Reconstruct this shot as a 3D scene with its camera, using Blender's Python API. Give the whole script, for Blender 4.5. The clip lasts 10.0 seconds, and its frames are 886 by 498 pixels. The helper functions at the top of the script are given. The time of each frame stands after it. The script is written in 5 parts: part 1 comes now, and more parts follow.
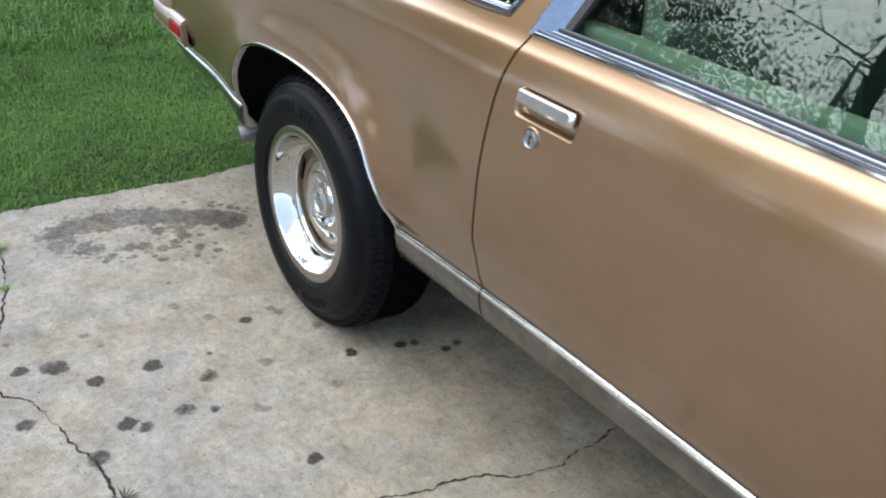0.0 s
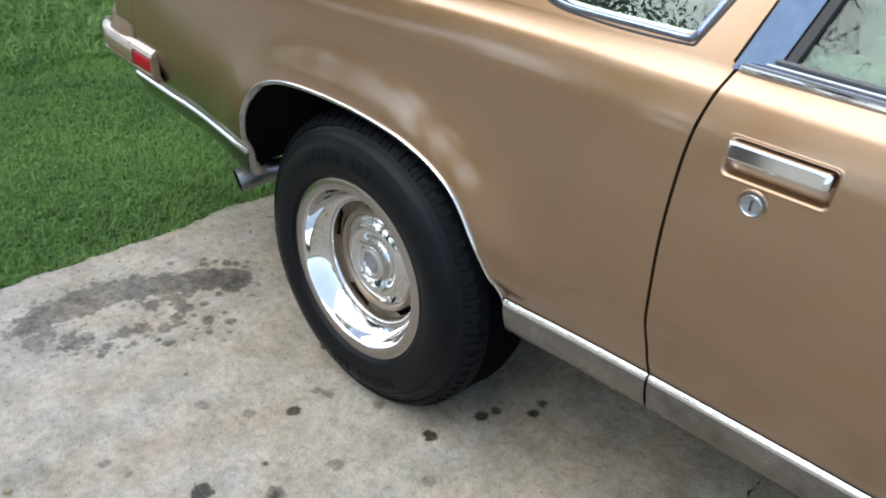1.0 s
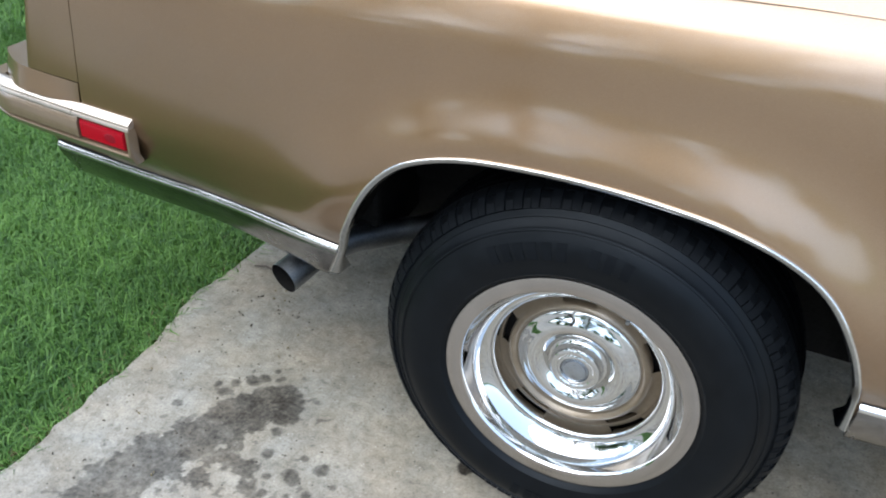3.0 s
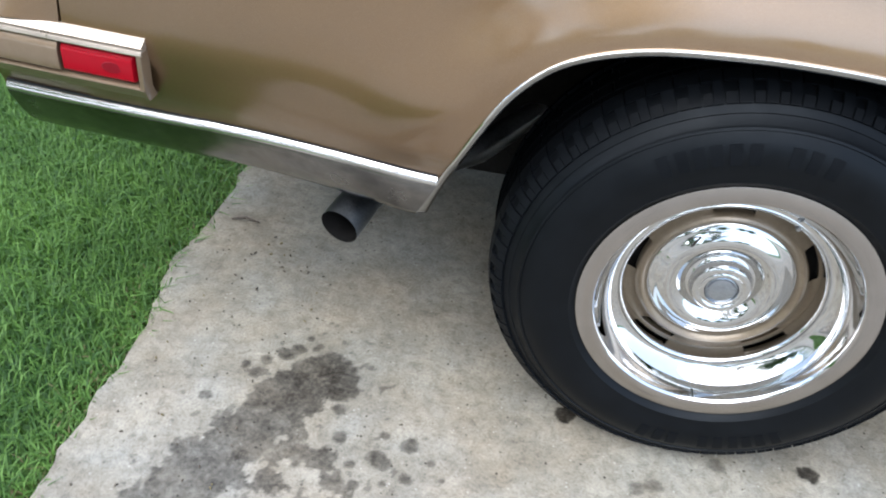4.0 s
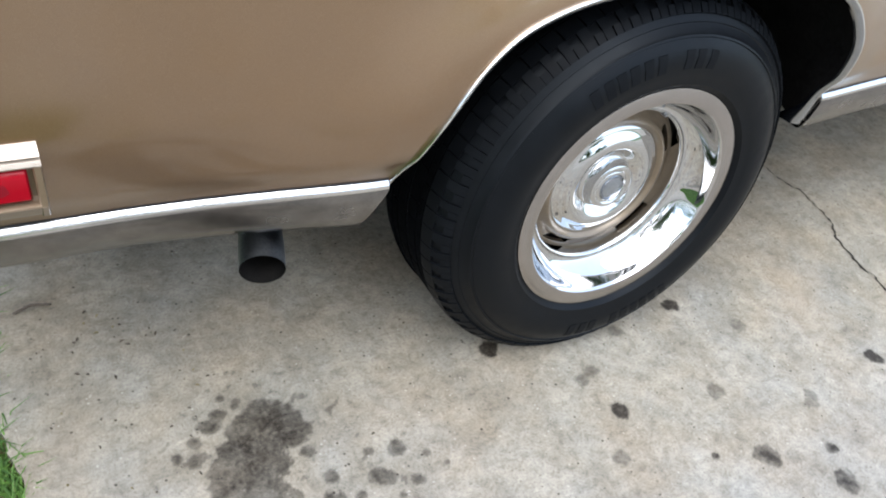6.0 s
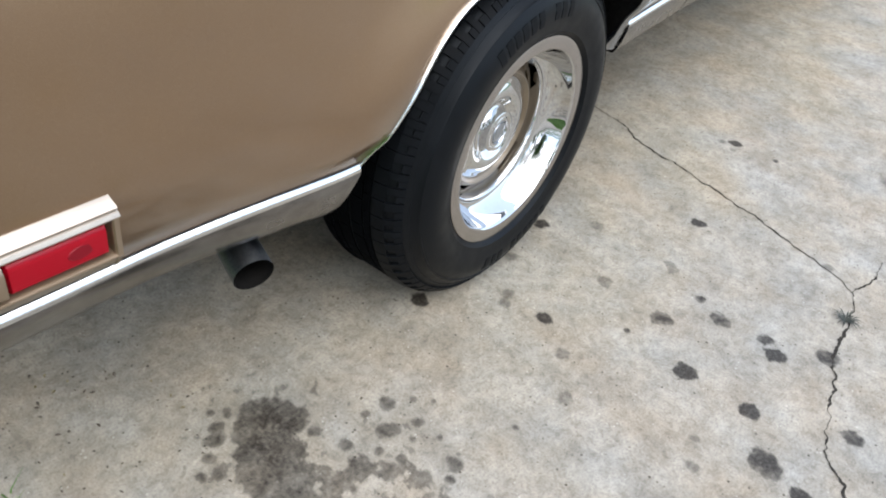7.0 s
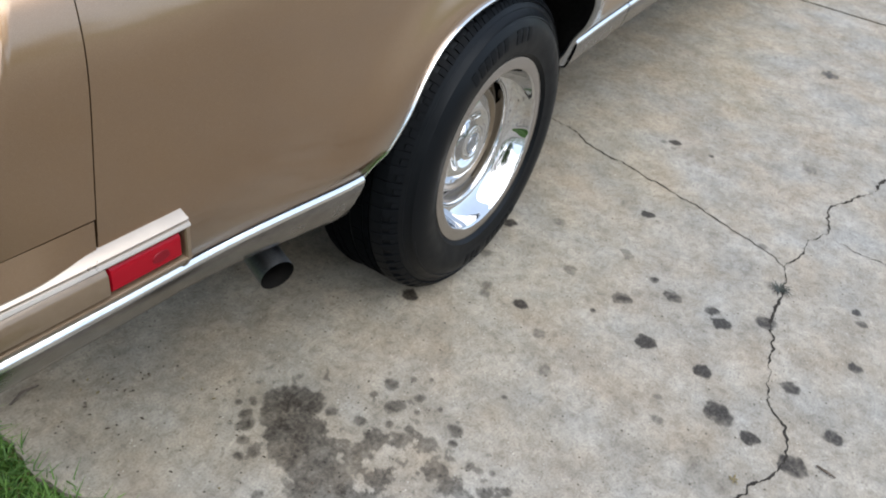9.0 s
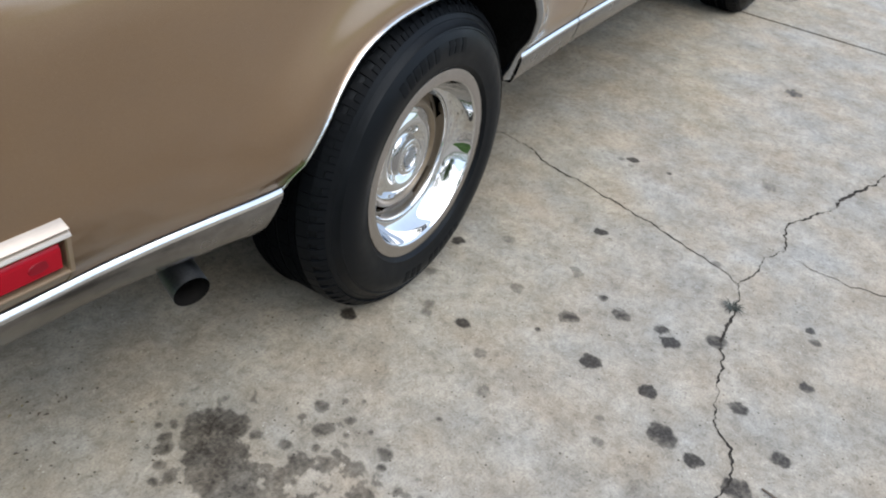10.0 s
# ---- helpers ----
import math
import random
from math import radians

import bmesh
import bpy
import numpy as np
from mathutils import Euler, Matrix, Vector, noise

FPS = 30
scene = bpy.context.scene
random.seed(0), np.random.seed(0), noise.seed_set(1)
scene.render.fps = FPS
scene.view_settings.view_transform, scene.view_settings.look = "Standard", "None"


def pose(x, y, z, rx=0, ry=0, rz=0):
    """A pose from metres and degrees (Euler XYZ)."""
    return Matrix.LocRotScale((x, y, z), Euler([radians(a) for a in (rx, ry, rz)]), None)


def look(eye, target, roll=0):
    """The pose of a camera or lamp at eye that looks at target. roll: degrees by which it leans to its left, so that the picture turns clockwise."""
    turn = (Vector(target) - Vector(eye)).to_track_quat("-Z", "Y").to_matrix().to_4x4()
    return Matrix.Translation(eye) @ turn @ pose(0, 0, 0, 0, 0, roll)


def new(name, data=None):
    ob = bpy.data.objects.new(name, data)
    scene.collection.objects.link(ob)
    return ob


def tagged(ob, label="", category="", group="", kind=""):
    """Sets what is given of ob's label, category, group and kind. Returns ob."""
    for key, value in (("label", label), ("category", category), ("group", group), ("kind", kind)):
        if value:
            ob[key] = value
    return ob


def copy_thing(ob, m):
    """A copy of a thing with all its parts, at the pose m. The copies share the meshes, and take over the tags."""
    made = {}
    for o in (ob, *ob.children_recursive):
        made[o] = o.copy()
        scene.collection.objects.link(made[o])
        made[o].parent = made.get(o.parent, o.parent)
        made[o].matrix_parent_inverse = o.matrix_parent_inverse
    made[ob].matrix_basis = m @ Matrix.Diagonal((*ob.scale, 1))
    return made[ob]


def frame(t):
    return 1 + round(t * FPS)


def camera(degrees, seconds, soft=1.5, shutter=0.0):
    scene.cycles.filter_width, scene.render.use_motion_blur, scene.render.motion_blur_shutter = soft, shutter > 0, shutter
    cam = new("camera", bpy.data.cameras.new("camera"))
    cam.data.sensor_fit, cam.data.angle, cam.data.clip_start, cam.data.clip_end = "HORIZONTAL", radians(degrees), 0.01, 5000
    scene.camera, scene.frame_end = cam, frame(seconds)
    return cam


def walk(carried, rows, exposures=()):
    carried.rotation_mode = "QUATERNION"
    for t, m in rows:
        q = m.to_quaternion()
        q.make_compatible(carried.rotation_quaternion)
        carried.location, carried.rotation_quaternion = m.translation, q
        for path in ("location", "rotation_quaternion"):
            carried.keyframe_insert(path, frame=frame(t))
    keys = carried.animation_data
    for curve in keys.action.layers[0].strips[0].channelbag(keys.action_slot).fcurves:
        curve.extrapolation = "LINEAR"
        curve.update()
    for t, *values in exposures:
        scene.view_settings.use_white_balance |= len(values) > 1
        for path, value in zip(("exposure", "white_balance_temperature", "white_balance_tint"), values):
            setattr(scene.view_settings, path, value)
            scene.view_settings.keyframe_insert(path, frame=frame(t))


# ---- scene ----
cam = camera(55.9, 10.0, soft=1.9, shutter=0.25)
PATH = [
    (0, (1.77, -0.967, 1.333), (0.4, 0.117, 0.361), 5.9),
    (0.5, (1.491, -1.038, 1.293), (0.181, 0.093, 0.289), 4.5),
    (1, (1.209, -1.033, 1.309), (0.016, 0.211, 0.295), 3.4),
    (1.5, (0.953, -1.094, 1.301), (-0.024, 0.314, 0.27), 4.4),
    (2, (0.671, -1.135, 1.302), (-0.096, 0.393, 0.264), 5.0),
    (2.5, (0.375, -1.081, 1.26), (-0.321, 0.457, 0.188), 4.9),
    (2.7, (0.299, -1.06, 1.266), (-0.388, 0.467, 0.172), 3.9),
    (3.8, (-0.236, -1.068, 1.148), (-0.456, 0.53, -0.034), 6.6),
    (4, (-0.318, -1.0, 1.094), (-0.472, 0.575, -0.13), 6.5),
    (4.5, (-0.408, -0.948, 1.113), (-0.347, 0.612, -0.137), 7.2),
    (5, (-0.539, -0.971, 1.128), (-0.076, 0.551, -0.084), 9.6),
    (5.2, (-0.622, -0.995, 1.137), (-0.042, 0.479, -0.083), 10.3),
    (6.3, (-0.937, -0.749, 1.092), (0.077, 0.408, -0.187), 9.4),
    (6.5, (-1.0, -0.734, 1.092), (0.141, 0.309, -0.177), 9.9),
    (7, (-1.214, -0.688, 1.142), (0.106, 0.147, -0.108), 9.6),
    (7.5, (-1.238, -0.576, 1.122), (0.13, 0.187, -0.122), 7.2),
    (8, (-1.282, -0.581, 1.187), (0.116, 0.117, -0.061), 4.8),
    (8.5, (-1.39, -0.663, 1.219), (0.028, 0.008, -0.021), 6.4),
    (9, (-1.42, -0.736, 1.244), (-0.018, 0.022, 0.036), 8.5),
    (9.5, (-1.355, -0.808, 1.233), (0.048, 0.018, 0.071), 8.7),
    (10, (-1.326, -0.821, 1.212), (0.113, -0.053, 0.054), 8.5),
]
walk(cam, [(t, look(eye, target, roll)) for t, eye, target, roll in PATH],
     exposures=[(0.0, 0.77, 6250, 8), (1.2, 0.83, 6200, 8), (2.5, 0.97, 5850, 6), (4.0, 1.23, 5970, 8), (4.5, 1.26, 6180, 11), (5.1, 1.21, 6020, 9), (6.6, 1.11, 6200, 9), (7.2, 0.92, 6270, 9), (8.2, 0.68, 6300, 9), (10.0, 0.70, 6250, 9)])

# ---- world and sun ----
world = bpy.data.worlds.new("sky")
scene.world = world
world.use_nodes = True
wn, wl = world.node_tree.nodes, world.node_tree.links
wn.clear()
SUN_EL, SUN_AZ = 52.0, 213.0
sky = wn.new("ShaderNodeTexSky")
sky.sky_type = "NISHITA"
sky.sun_disc = False
sky.sun_elevation, sky.sun_rotation = radians(SUN_EL), radians(SUN_AZ)
sky.air_density, sky.dust_density, sky.ozone_density = 1.0, 1.6, 1.0
bg = wn.new("ShaderNodeBackground")
bg.inputs["Strength"].default_value = 0.15
wout = wn.new("ShaderNodeOutputWorld")
veil = wn.new("ShaderNodeMix")          # high overcast whitens the sky
veil.data_type = "RGBA"
veil.inputs[0].default_value = 0.40
veil.inputs[7].default_value = (9.0, 10.4, 12.6, 1)
wl.new(sky.outputs[0], veil.inputs[6])
wl.new(veil.outputs[2], bg.inputs[0])
wl.new(bg.outputs[0], wout.inputs[0])

sun_dir = Vector((math.sin(radians(SUN_AZ)) * math.cos(radians(SUN_EL)), math.cos(radians(SUN_AZ)) * math.cos(radians(SUN_EL)), math.sin(radians(SUN_EL))))
sun = new("sun", bpy.data.lights.new("sun", "SUN"))
sun.data.energy, sun.data.angle, sun.data.color = 3.4, radians(86), (1.0, 0.94, 0.86)
sun.matrix_world = look(sun_dir * 20, (0, 0, 0))


# ---- materials ----
def material(name, colour, rough=0.5, metal=0.0, coat=0.0, coat_rough=0.04, spec=0.5):
    m = bpy.data.materials.new(name)
    m.use_nodes = True
    p = m.node_tree.nodes["Principled BSDF"]
    p.inputs["Base Color"].default_value = (*colour, 1)
    p.inputs["Roughness"].default_value = rough
    p.inputs["Metallic"].default_value = metal
    p.inputs["Coat Weight"].default_value = coat
    p.inputs["Coat Roughness"].default_value = coat_rough
    p.inputs["Specular IOR Level"].default_value = spec
    return m


def node(m, kind, **values):
    n = m.node_tree.nodes.new(kind)
    for key, value in values.items():
        n.inputs[key.replace("_", " ")].default_value = value
    return n


def link(m, a, b):
    m.node_tree.links.new(a, b)


def coords(m):
    return node(m, "ShaderNodeTexCoord").outputs["Object"]


def noise_tex(m, scale, detail=4.0, rough=0.55, vector=None):
    n = node(m, "ShaderNodeTexNoise", Scale=scale, Detail=detail, Roughness=rough)
    link(m, vector or coords(m), n.inputs["Vector"])
    return n


def ramp(m, source, stops):
    r = node(m, "ShaderNodeValToRGB")
    e = r.color_ramp.elements
    while len(e) < len(stops):
        e.new(0.5)
    for el, (pos, col) in zip(e, stops):
        el.position = pos
        el.color = (*col, 1) if len(col) == 3 else col
    link(m, source, r.inputs["Fac"])
    return r.outputs["Color"]


def mix(m, fac, a, b, blend="MIX"):
    n = m.node_tree.nodes.new("ShaderNodeMix")
    n.data_type, n.blend_type = "RGBA", blend
    for sock, v in ((n.inputs[0], fac), (n.inputs[6], a), (n.inputs[7], b)):
        if isinstance(v, (int, float)):
            sock.default_value = v
        elif isinstance(v, tuple):
            sock.default_value = (*v, 1)
        else:
            link(m, v, sock)
    return n.outputs[2]


def bsdf(m):
    return m.node_tree.nodes["Principled BSDF"]


def bump(m, height, strength, distance):
    b = node(m, "ShaderNodeBump", Strength=strength, Distance=distance)
    link(m, height, b.inputs["Height"])
    link(m, b.outputs[0], bsdf(m).inputs["Normal"])


def grained(name, dark, light, scale, rough, metal=0.0, bump_strength=0.0, bump_distance=0.001, rough_range=None, coat=0.0, fine=12.0):
    """A surface whose colour drifts between two tones at two sizes, with fine relief."""
    m = material(name, light, rough, metal, coat)
    v = coords(m)
    big, small = noise_tex(m, scale, 5.0, 0.6, v), noise_tex(m, scale * fine, 3.0, 0.6, v)
    blend = mix(m, 0.4, big.outputs["Fac"], small.outputs["Fac"])
    link(m, ramp(m, blend, [(0.3, dark), (0.7, light)]), bsdf(m).inputs["Base Color"])
    if rough_range:
        lo, hi = rough_range
        link(m, ramp(m, big.outputs["Fac"], [(0.3, (lo,) * 3), (0.7, (hi,) * 3)]), bsdf(m).inputs["Roughness"])
    if bump_strength:
        bump(m, small.outputs["Fac"], bump_strength, bump_distance)
    return m


def paint_material():
    m = material("tan_metallic_paint", (0.42, 0.28, 0.165), 0.37, 0.88, 1.0, 0.035)
    bsdf(m).inputs["Coat IOR"].default_value = 1.75
    v = coords(m)
    flake = noise_tex(m, 1400.0, 1.0, 0.5, v)
    fade = noise_tex(m, 3.5, 4.0, 0.55, v)
    base = ramp(m, fade.outputs["Fac"], [(0.25, (0.216, 0.127, 0.060)), (0.75, (0.249, 0.149, 0.073))])
    link(m, mix(m, ramp(m, flake.outputs["Fac"], [(0.42, (0, 0, 0)), (0.75, (0.5, 0.5, 0.5))]), base, (0.32, 0.213, 0.121)), bsdf(m).inputs["Base Color"])
    wave = noise_tex(m, 6.0, 2.0, 0.4, v)
    b = node(m, "ShaderNodeBump", Strength=0.03, Distance=0.004)
    link(m, wave.outputs["Fac"], b.inputs["Height"])
    link(m, b.outputs[0], bsdf(m).inputs["Coat Normal"])
    dust = noise_tex(m, 16.0, 6.0, 0.65, v)
    link(m, ramp(m, dust.outputs["Fac"], [(0.3, (0.095,) * 3), (0.8, (0.18,) * 3)]), bsdf(m).inputs["Coat Roughness"])
    return m


def concrete_material(name="concrete", tone=(0.56, 0.550, 0.530)):
    m = material(name, (0.42, 0.39, 0.35), 0.85, 0.0, 0.0, 0.04, 0.3)
    v = coords(m)
    cloud = noise_tex(m, 1.6, 5.0, 0.6, v)
    mottled = noise_tex(m, 11.0, 6.0, 0.65, v)
    grit = noise_tex(m, 190.0, 6.0, 0.8, v)
    col = ramp(m, cloud.outputs["Fac"], [(0.3, (0.335, 0.290, 0.232)), (0.52, (0.395, 0.362, 0.316)), (0.72, (0.430, 0.420, 0.405))])
    col = mix(m, 0.58, col, ramp(m, mottled.outputs["Fac"], [(0.3, (0.26, 0.236, 0.204)), (0.7, (0.51, 0.495, 0.465))]))
    col = mix(m, 0.38, col, ramp(m, grit.outputs["Fac"], [(0.36, (0.22, 0.20, 0.18)), (0.47, (1.0, 1.0, 1.0)), (0.64, (1.55, 1.54, 1.50))]), "MULTIPLY")
    stone = node(m, "ShaderNodeTexVoronoi", Scale=70.0)
    link(m, v, stone.inputs["Vector"])
    pits = noise_tex(m, 60.0, 2.0, 0.5, v)
    spot = ramp(m, stone.outputs["Distance"], [(0.12, (0.25, 0.235, 0.21)), (0.21, (1, 1, 1))])
    col = mix(m, ramp(m, pits.outputs["Fac"], [(0.55, (0, 0, 0)), (0.62, (1.0,) * 3)]), col, mix(m, 1.0, col, spot, "MULTIPLY"))
    blotch = noise_tex(m, 48.0, 6.0, 0.75, v)
    blotch.inputs["Distortion"].default_value = 0.45
    col = mix(m, 0.62, col, ramp(m, blotch.outputs["Fac"], [(0.34, (0.55, 0.53, 0.50)), (0.5, (1.0, 1.0, 1.0)), (0.68, (1.28, 1.28, 1.26))]), "MULTIPLY")
    fleck_cells = node(m, "ShaderNodeTexVoronoi", Scale=95.0)
    link(m, v, fleck_cells.inputs["Vector"])
    sparse = noise_tex(m, 33.0, 2.0, 0.5, v)
    chip = mix(m, 1.0, ramp(m, fleck_cells.outputs["Distance"], [(0.14, (1, 1, 1)), (0.22, (0, 0, 0))]), ramp(m, sparse.outputs["Fac"], [(0.57, (0, 0, 0)), (0.64, (0.75,) * 3)]), "MULTIPLY")
    col = mix(m, chip, col, (0.66, 0.64, 0.60))
    tinge = noise_tex(m, 4.5, 4.0, 0.6, v)
    col = mix(m, 0.8, col, ramp(m, tinge.outputs["Fac"], [(0.34, (1.06, 0.99, 0.90)), (0.5, (1.0, 1.0, 0.985)), (0.66, (0.93, 0.99, 1.06))]), "MULTIPLY")
    worn = noise_tex(m, 6.0, 5.0, 0.62, v)
    worn.inputs["Distortion"].default_value = 0.9
    col = mix(m, 0.85, col, ramp(m, worn.outputs["Fac"], [(0.30, (0.80, 0.79, 0.77)), (0.5, (1.0, 1.0, 1.0)), (0.68, (1.13, 1.13, 1.13))]), "MULTIPLY")
    rust = noise_tex(m, 2.7, 3.0, 0.5, v)
    col = mix(m, ramp(m, rust.outputs["Fac"], [(0.62, (0, 0, 0)), (0.8, (0.35,) * 3)]), col, (0.42, 0.32, 0.23))
    split = node(m, "ShaderNodeSeparateXYZ")
    link(m, v, split.inputs[0])
    drift = noise_tex(m, 1.9, 4.0, 0.6, v)
    bounce = m.node_tree.nodes.new("ShaderNodeMath")       # warm bounce light from the car's tan side, painted into the concrete's colour
    bounce.operation = "MULTIPLY_ADD"
    bounce.inputs[1].default_value = 1.6
    link(m, drift.outputs["Fac"], bounce.inputs[0])
    link(m, split.outputs["Y"], bounce.inputs[2])
    col = mix(m, ramp(m, bounce.outputs[0], [(0.36, (0, 0, 0)), (0.90, (1, 1, 1))]), col, mix(m, 1.0, col, (1.0, 0.965, 0.875), "MULTIPLY"))
    col = mix(m, 1.0, col, tone, "MULTIPLY")
    att = m.node_tree.nodes.new("ShaderNodeAttribute")
    att.attribute_name = "stain"
    speck = noise_tex(m, 130.0, 4.0, 0.7, v)
    soak = mix(m, 1.0, att.outputs["Color"], ramp(m, speck.outputs["Fac"], [(0.33, (0.78,) * 3), (0.55, (1.0,) * 3), (0.7, (1.12,) * 3)]), "MULTIPLY")
    col = mix(m, soak, col, mix(m, 1.0, col, (0.085, 0.073, 0.062), "MULTIPLY"))
    link(m, col, bsdf(m).inputs["Base Color"])
    link(m, ramp(m, att.outputs["Fac"], [(0.0, (0.88,) * 3), (1.0, (0.6,) * 3)]), bsdf(m).inputs["Roughness"])
    bump(m, mix(m, 0.2, grit.outputs["Fac"], blotch.outputs["Fac"]), 0.20, 0.003)
    return m


def leaf_material(name, dark, light, scale):
    m = material(name, light, 0.55, 0.0, 0.0, 0.04, 0.35)
    info = m.node_tree.nodes.new("ShaderNodeNewGeometry")
    patch = noise_tex(m, scale, 3.0, 0.6)
    broad = noise_tex(m, scale * 0.28, 2.0, 0.5)
    blend = mix(m, 0.34, mix(m, 0.5, patch.outputs["Fac"], broad.outputs["Fac"]), info.outputs["Random Per Island"])
    link(m, ramp(m, blend, [(0.25, dark), (0.75, light)]), bsdf(m).inputs["Base Color"])
    out = m.node_tree.nodes["Material Output"]
    back = node(m, "ShaderNodeBsdfTranslucent")
    link(m, ramp(m, blend, [(0.25, dark), (0.8, light)]), back.inputs["Color"])
    both = m.node_tree.nodes.new("ShaderNodeMixShader")
    both.inputs[0].default_value = 0.35
    link(m, bsdf(m).outputs[0], both.inputs[1])
    link(m, back.outputs[0], both.inputs[2])
    link(m, both.outputs[0], out.inputs["Surface"])
    return m


def glass_material(name, tint):
    m = bpy.data.materials.new(name)
    m.use_nodes = True
    m.node_tree.nodes.clear()
    clear = node(m, "ShaderNodeBsdfTransparent")
    clear.inputs["Color"].default_value = (*tint, 1)
    gloss = node(m, "ShaderNodeBsdfGlossy", Roughness=0.0)
    fresnel = node(m, "ShaderNodeFresnel", IOR=1.55)
    both = m.node_tree.nodes.new("ShaderNodeMixShader")
    out = m.node_tree.nodes.new("ShaderNodeOutputMaterial")
    link(m, fresnel.outputs[0], both.inputs[0])
    link(m, clear.outputs[0], both.inputs[1])
    link(m, gloss.outputs[0], both.inputs[2])
    link(m, both.outputs[0], out.inputs["Surface"])
    return m


PAINT = paint_material()
CONCRETE = concrete_material()
# paler copy of the concrete, for the unseen slabs the car reflects
ADDED_PALE = concrete_material("added_pale_concrete", (0.66, 0.65, 0.63))
CHROME = grained("chrome", (0.70, 0.69, 0.67), (0.78, 0.78, 0.77), 14.0, 0.06, 1.0, rough_range=(0.04, 0.11), fine=3.0)
POLISHED = grained("polished_chrome", (0.57, 0.57, 0.57), (0.64, 0.64, 0.64), 10.0, 0.04, 1.0, rough_range=(0.015, 0.05), fine=3.0)
b = node(POLISHED, "ShaderNodeBump", Strength=0.10, Distance=0.002)
link(POLISHED, noise_tex(POLISHED, 11.0, 2.0, 0.5).outputs["Fac"], b.inputs["Height"])
link(POLISHED, b.outputs[0], bsdf(POLISHED).inputs["Normal"])
# chrome darkened and tinted blue, putting the sky's reflection into its colour
SKY_CHROME = grained("blue_sky_chrome", (0.17, 0.20, 0.25), (0.23, 0.265, 0.325), 14.0, 0.08, 1.0, rough_range=(0.05, 0.14), fine=4.0)
SATIN = grained("satin_trim_metal", (0.37, 0.345, 0.325), (0.45, 0.42, 0.40), 9.0, 0.25, 1.0, rough_range=(0.20, 0.27), fine=3.0)
BRUSHED = grained("weathered_aluminium", (0.13, 0.125, 0.125), (0.30, 0.29, 0.28), 9.0, 0.3, 1.0, 0.1, 0.0006, rough_range=(0.12, 0.30), fine=6.0)
RUBBER = grained("tyre_rubber", (0.0020, 0.0024, 0.0030), (0.0042, 0.0047, 0.0056), 26.0, 0.5, 0.0, 0.2, 0.0006, rough_range=(0.34, 0.50))
bsdf(RUBBER).inputs["Specular IOR Level"].default_value = 0.14
bsdf(RUBBER).inputs["Specular Tint"].default_value = (0.86, 0.93, 1.0, 1)
TREAD = grained("tread_rubber", (0.0022, 0.0026, 0.0032), (0.0050, 0.0055, 0.0064), 40.0, 0.6, 0.0, 0.2, 0.0006, rough_range=(0.42, 0.6))
bsdf(TREAD).inputs["Specular IOR Level"].default_value = 0.04
bsdf(TREAD).inputs["IOR"].default_value = 1.12
bsdf(TREAD).inputs["Specular Tint"].default_value = (0.86, 0.93, 1.0, 1)
# paler copy of the tyre rubber, for raised parts the sky brightens
SHOULDER = grained("lit_rubber", (0.0035, 0.0041, 0.0050), (0.0065, 0.0074, 0.0088), 40.0, 0.5, 0.0, 0.2, 0.0006, rough_range=(0.36, 0.52))
bsdf(SHOULDER).inputs["Specular IOR Level"].default_value = 0.12
bsdf(SHOULDER).inputs["IOR"].default_value = 1.3
EMBLEM = grained("blue_grey_emblem", (0.28, 0.305, 0.34), (0.42, 0.445, 0.48), 60.0, 0.22, 0.9, 0.3, 0.0008, fine=4.0)
BLACK = grained("underbody_black", (0.006, 0.006, 0.006), (0.018, 0.017, 0.016), 9.0, 0.85, 0.0, 0.5, 0.004)
# black of the real seals, and of the painted shadow line over the bead
SEAL_SHADE = grained("black_seal_and_shade", (0.010, 0.010, 0.011), (0.022, 0.022, 0.024), 20.0, 0.6)
WHEELPAINT = grained("tan_wheel_paint", (0.125, 0.094, 0.060), (0.195, 0.150, 0.100), 20.0, 0.35, 0.45, coat=0.6)
FASCIA = grained("tan_bumper_paint", (0.175, 0.122, 0.076), (0.215, 0.155, 0.100), 9.0, 0.36, 0.5, coat=0.8)
# paler than the bumper paint: the sky's sheen on its top, put into colour
TRIM = grained("sky_pale_satin_trim", (0.38, 0.325, 0.27), (0.43, 0.37, 0.31), 9.0, 0.3, 0.7, rough_range=(0.26, 0.34), fine=4.0)
# darker copy of the bright trim, with the arch's dark reflections in its colour
BAND = grained("dark_reflection_trim", (0.30, 0.31, 0.325), (0.38, 0.39, 0.405), 18.0, 0.12, 1.0, rough_range=(0.06, 0.14), fine=4.0)
BEAD = grained("bright_bead", (0.66, 0.655, 0.65), (0.76, 0.75, 0.74), 9.0, 0.2, 1.0, rough_range=(0.15, 0.24), fine=4.0)
NAVY = grained("dark_blue_black_rubber", (0.010, 0.013, 0.019), (0.022, 0.027, 0.036), 20.0, 0.28)
WEED = grained("dark_weed", (0.006, 0.009, 0.006), (0.018, 0.021, 0.012), 30.0, 0.7)
STEEL = grained("exhaust_steel", (0.17, 0.18, 0.19), (0.42, 0.435, 0.45), 22.0, 0.38, 1.0, 0.2, 0.0006, rough_range=(0.28, 0.5))
SOOT = grained("soot", (0.004, 0.004, 0.004), (0.012, 0.011, 0.010), 30.0, 0.95)
VINYL_DARK = grained("black_vinyl", (0.010, 0.010, 0.011), (0.022, 0.022, 0.022), 14.0, 0.5, 0.0, 0.3, 0.001)
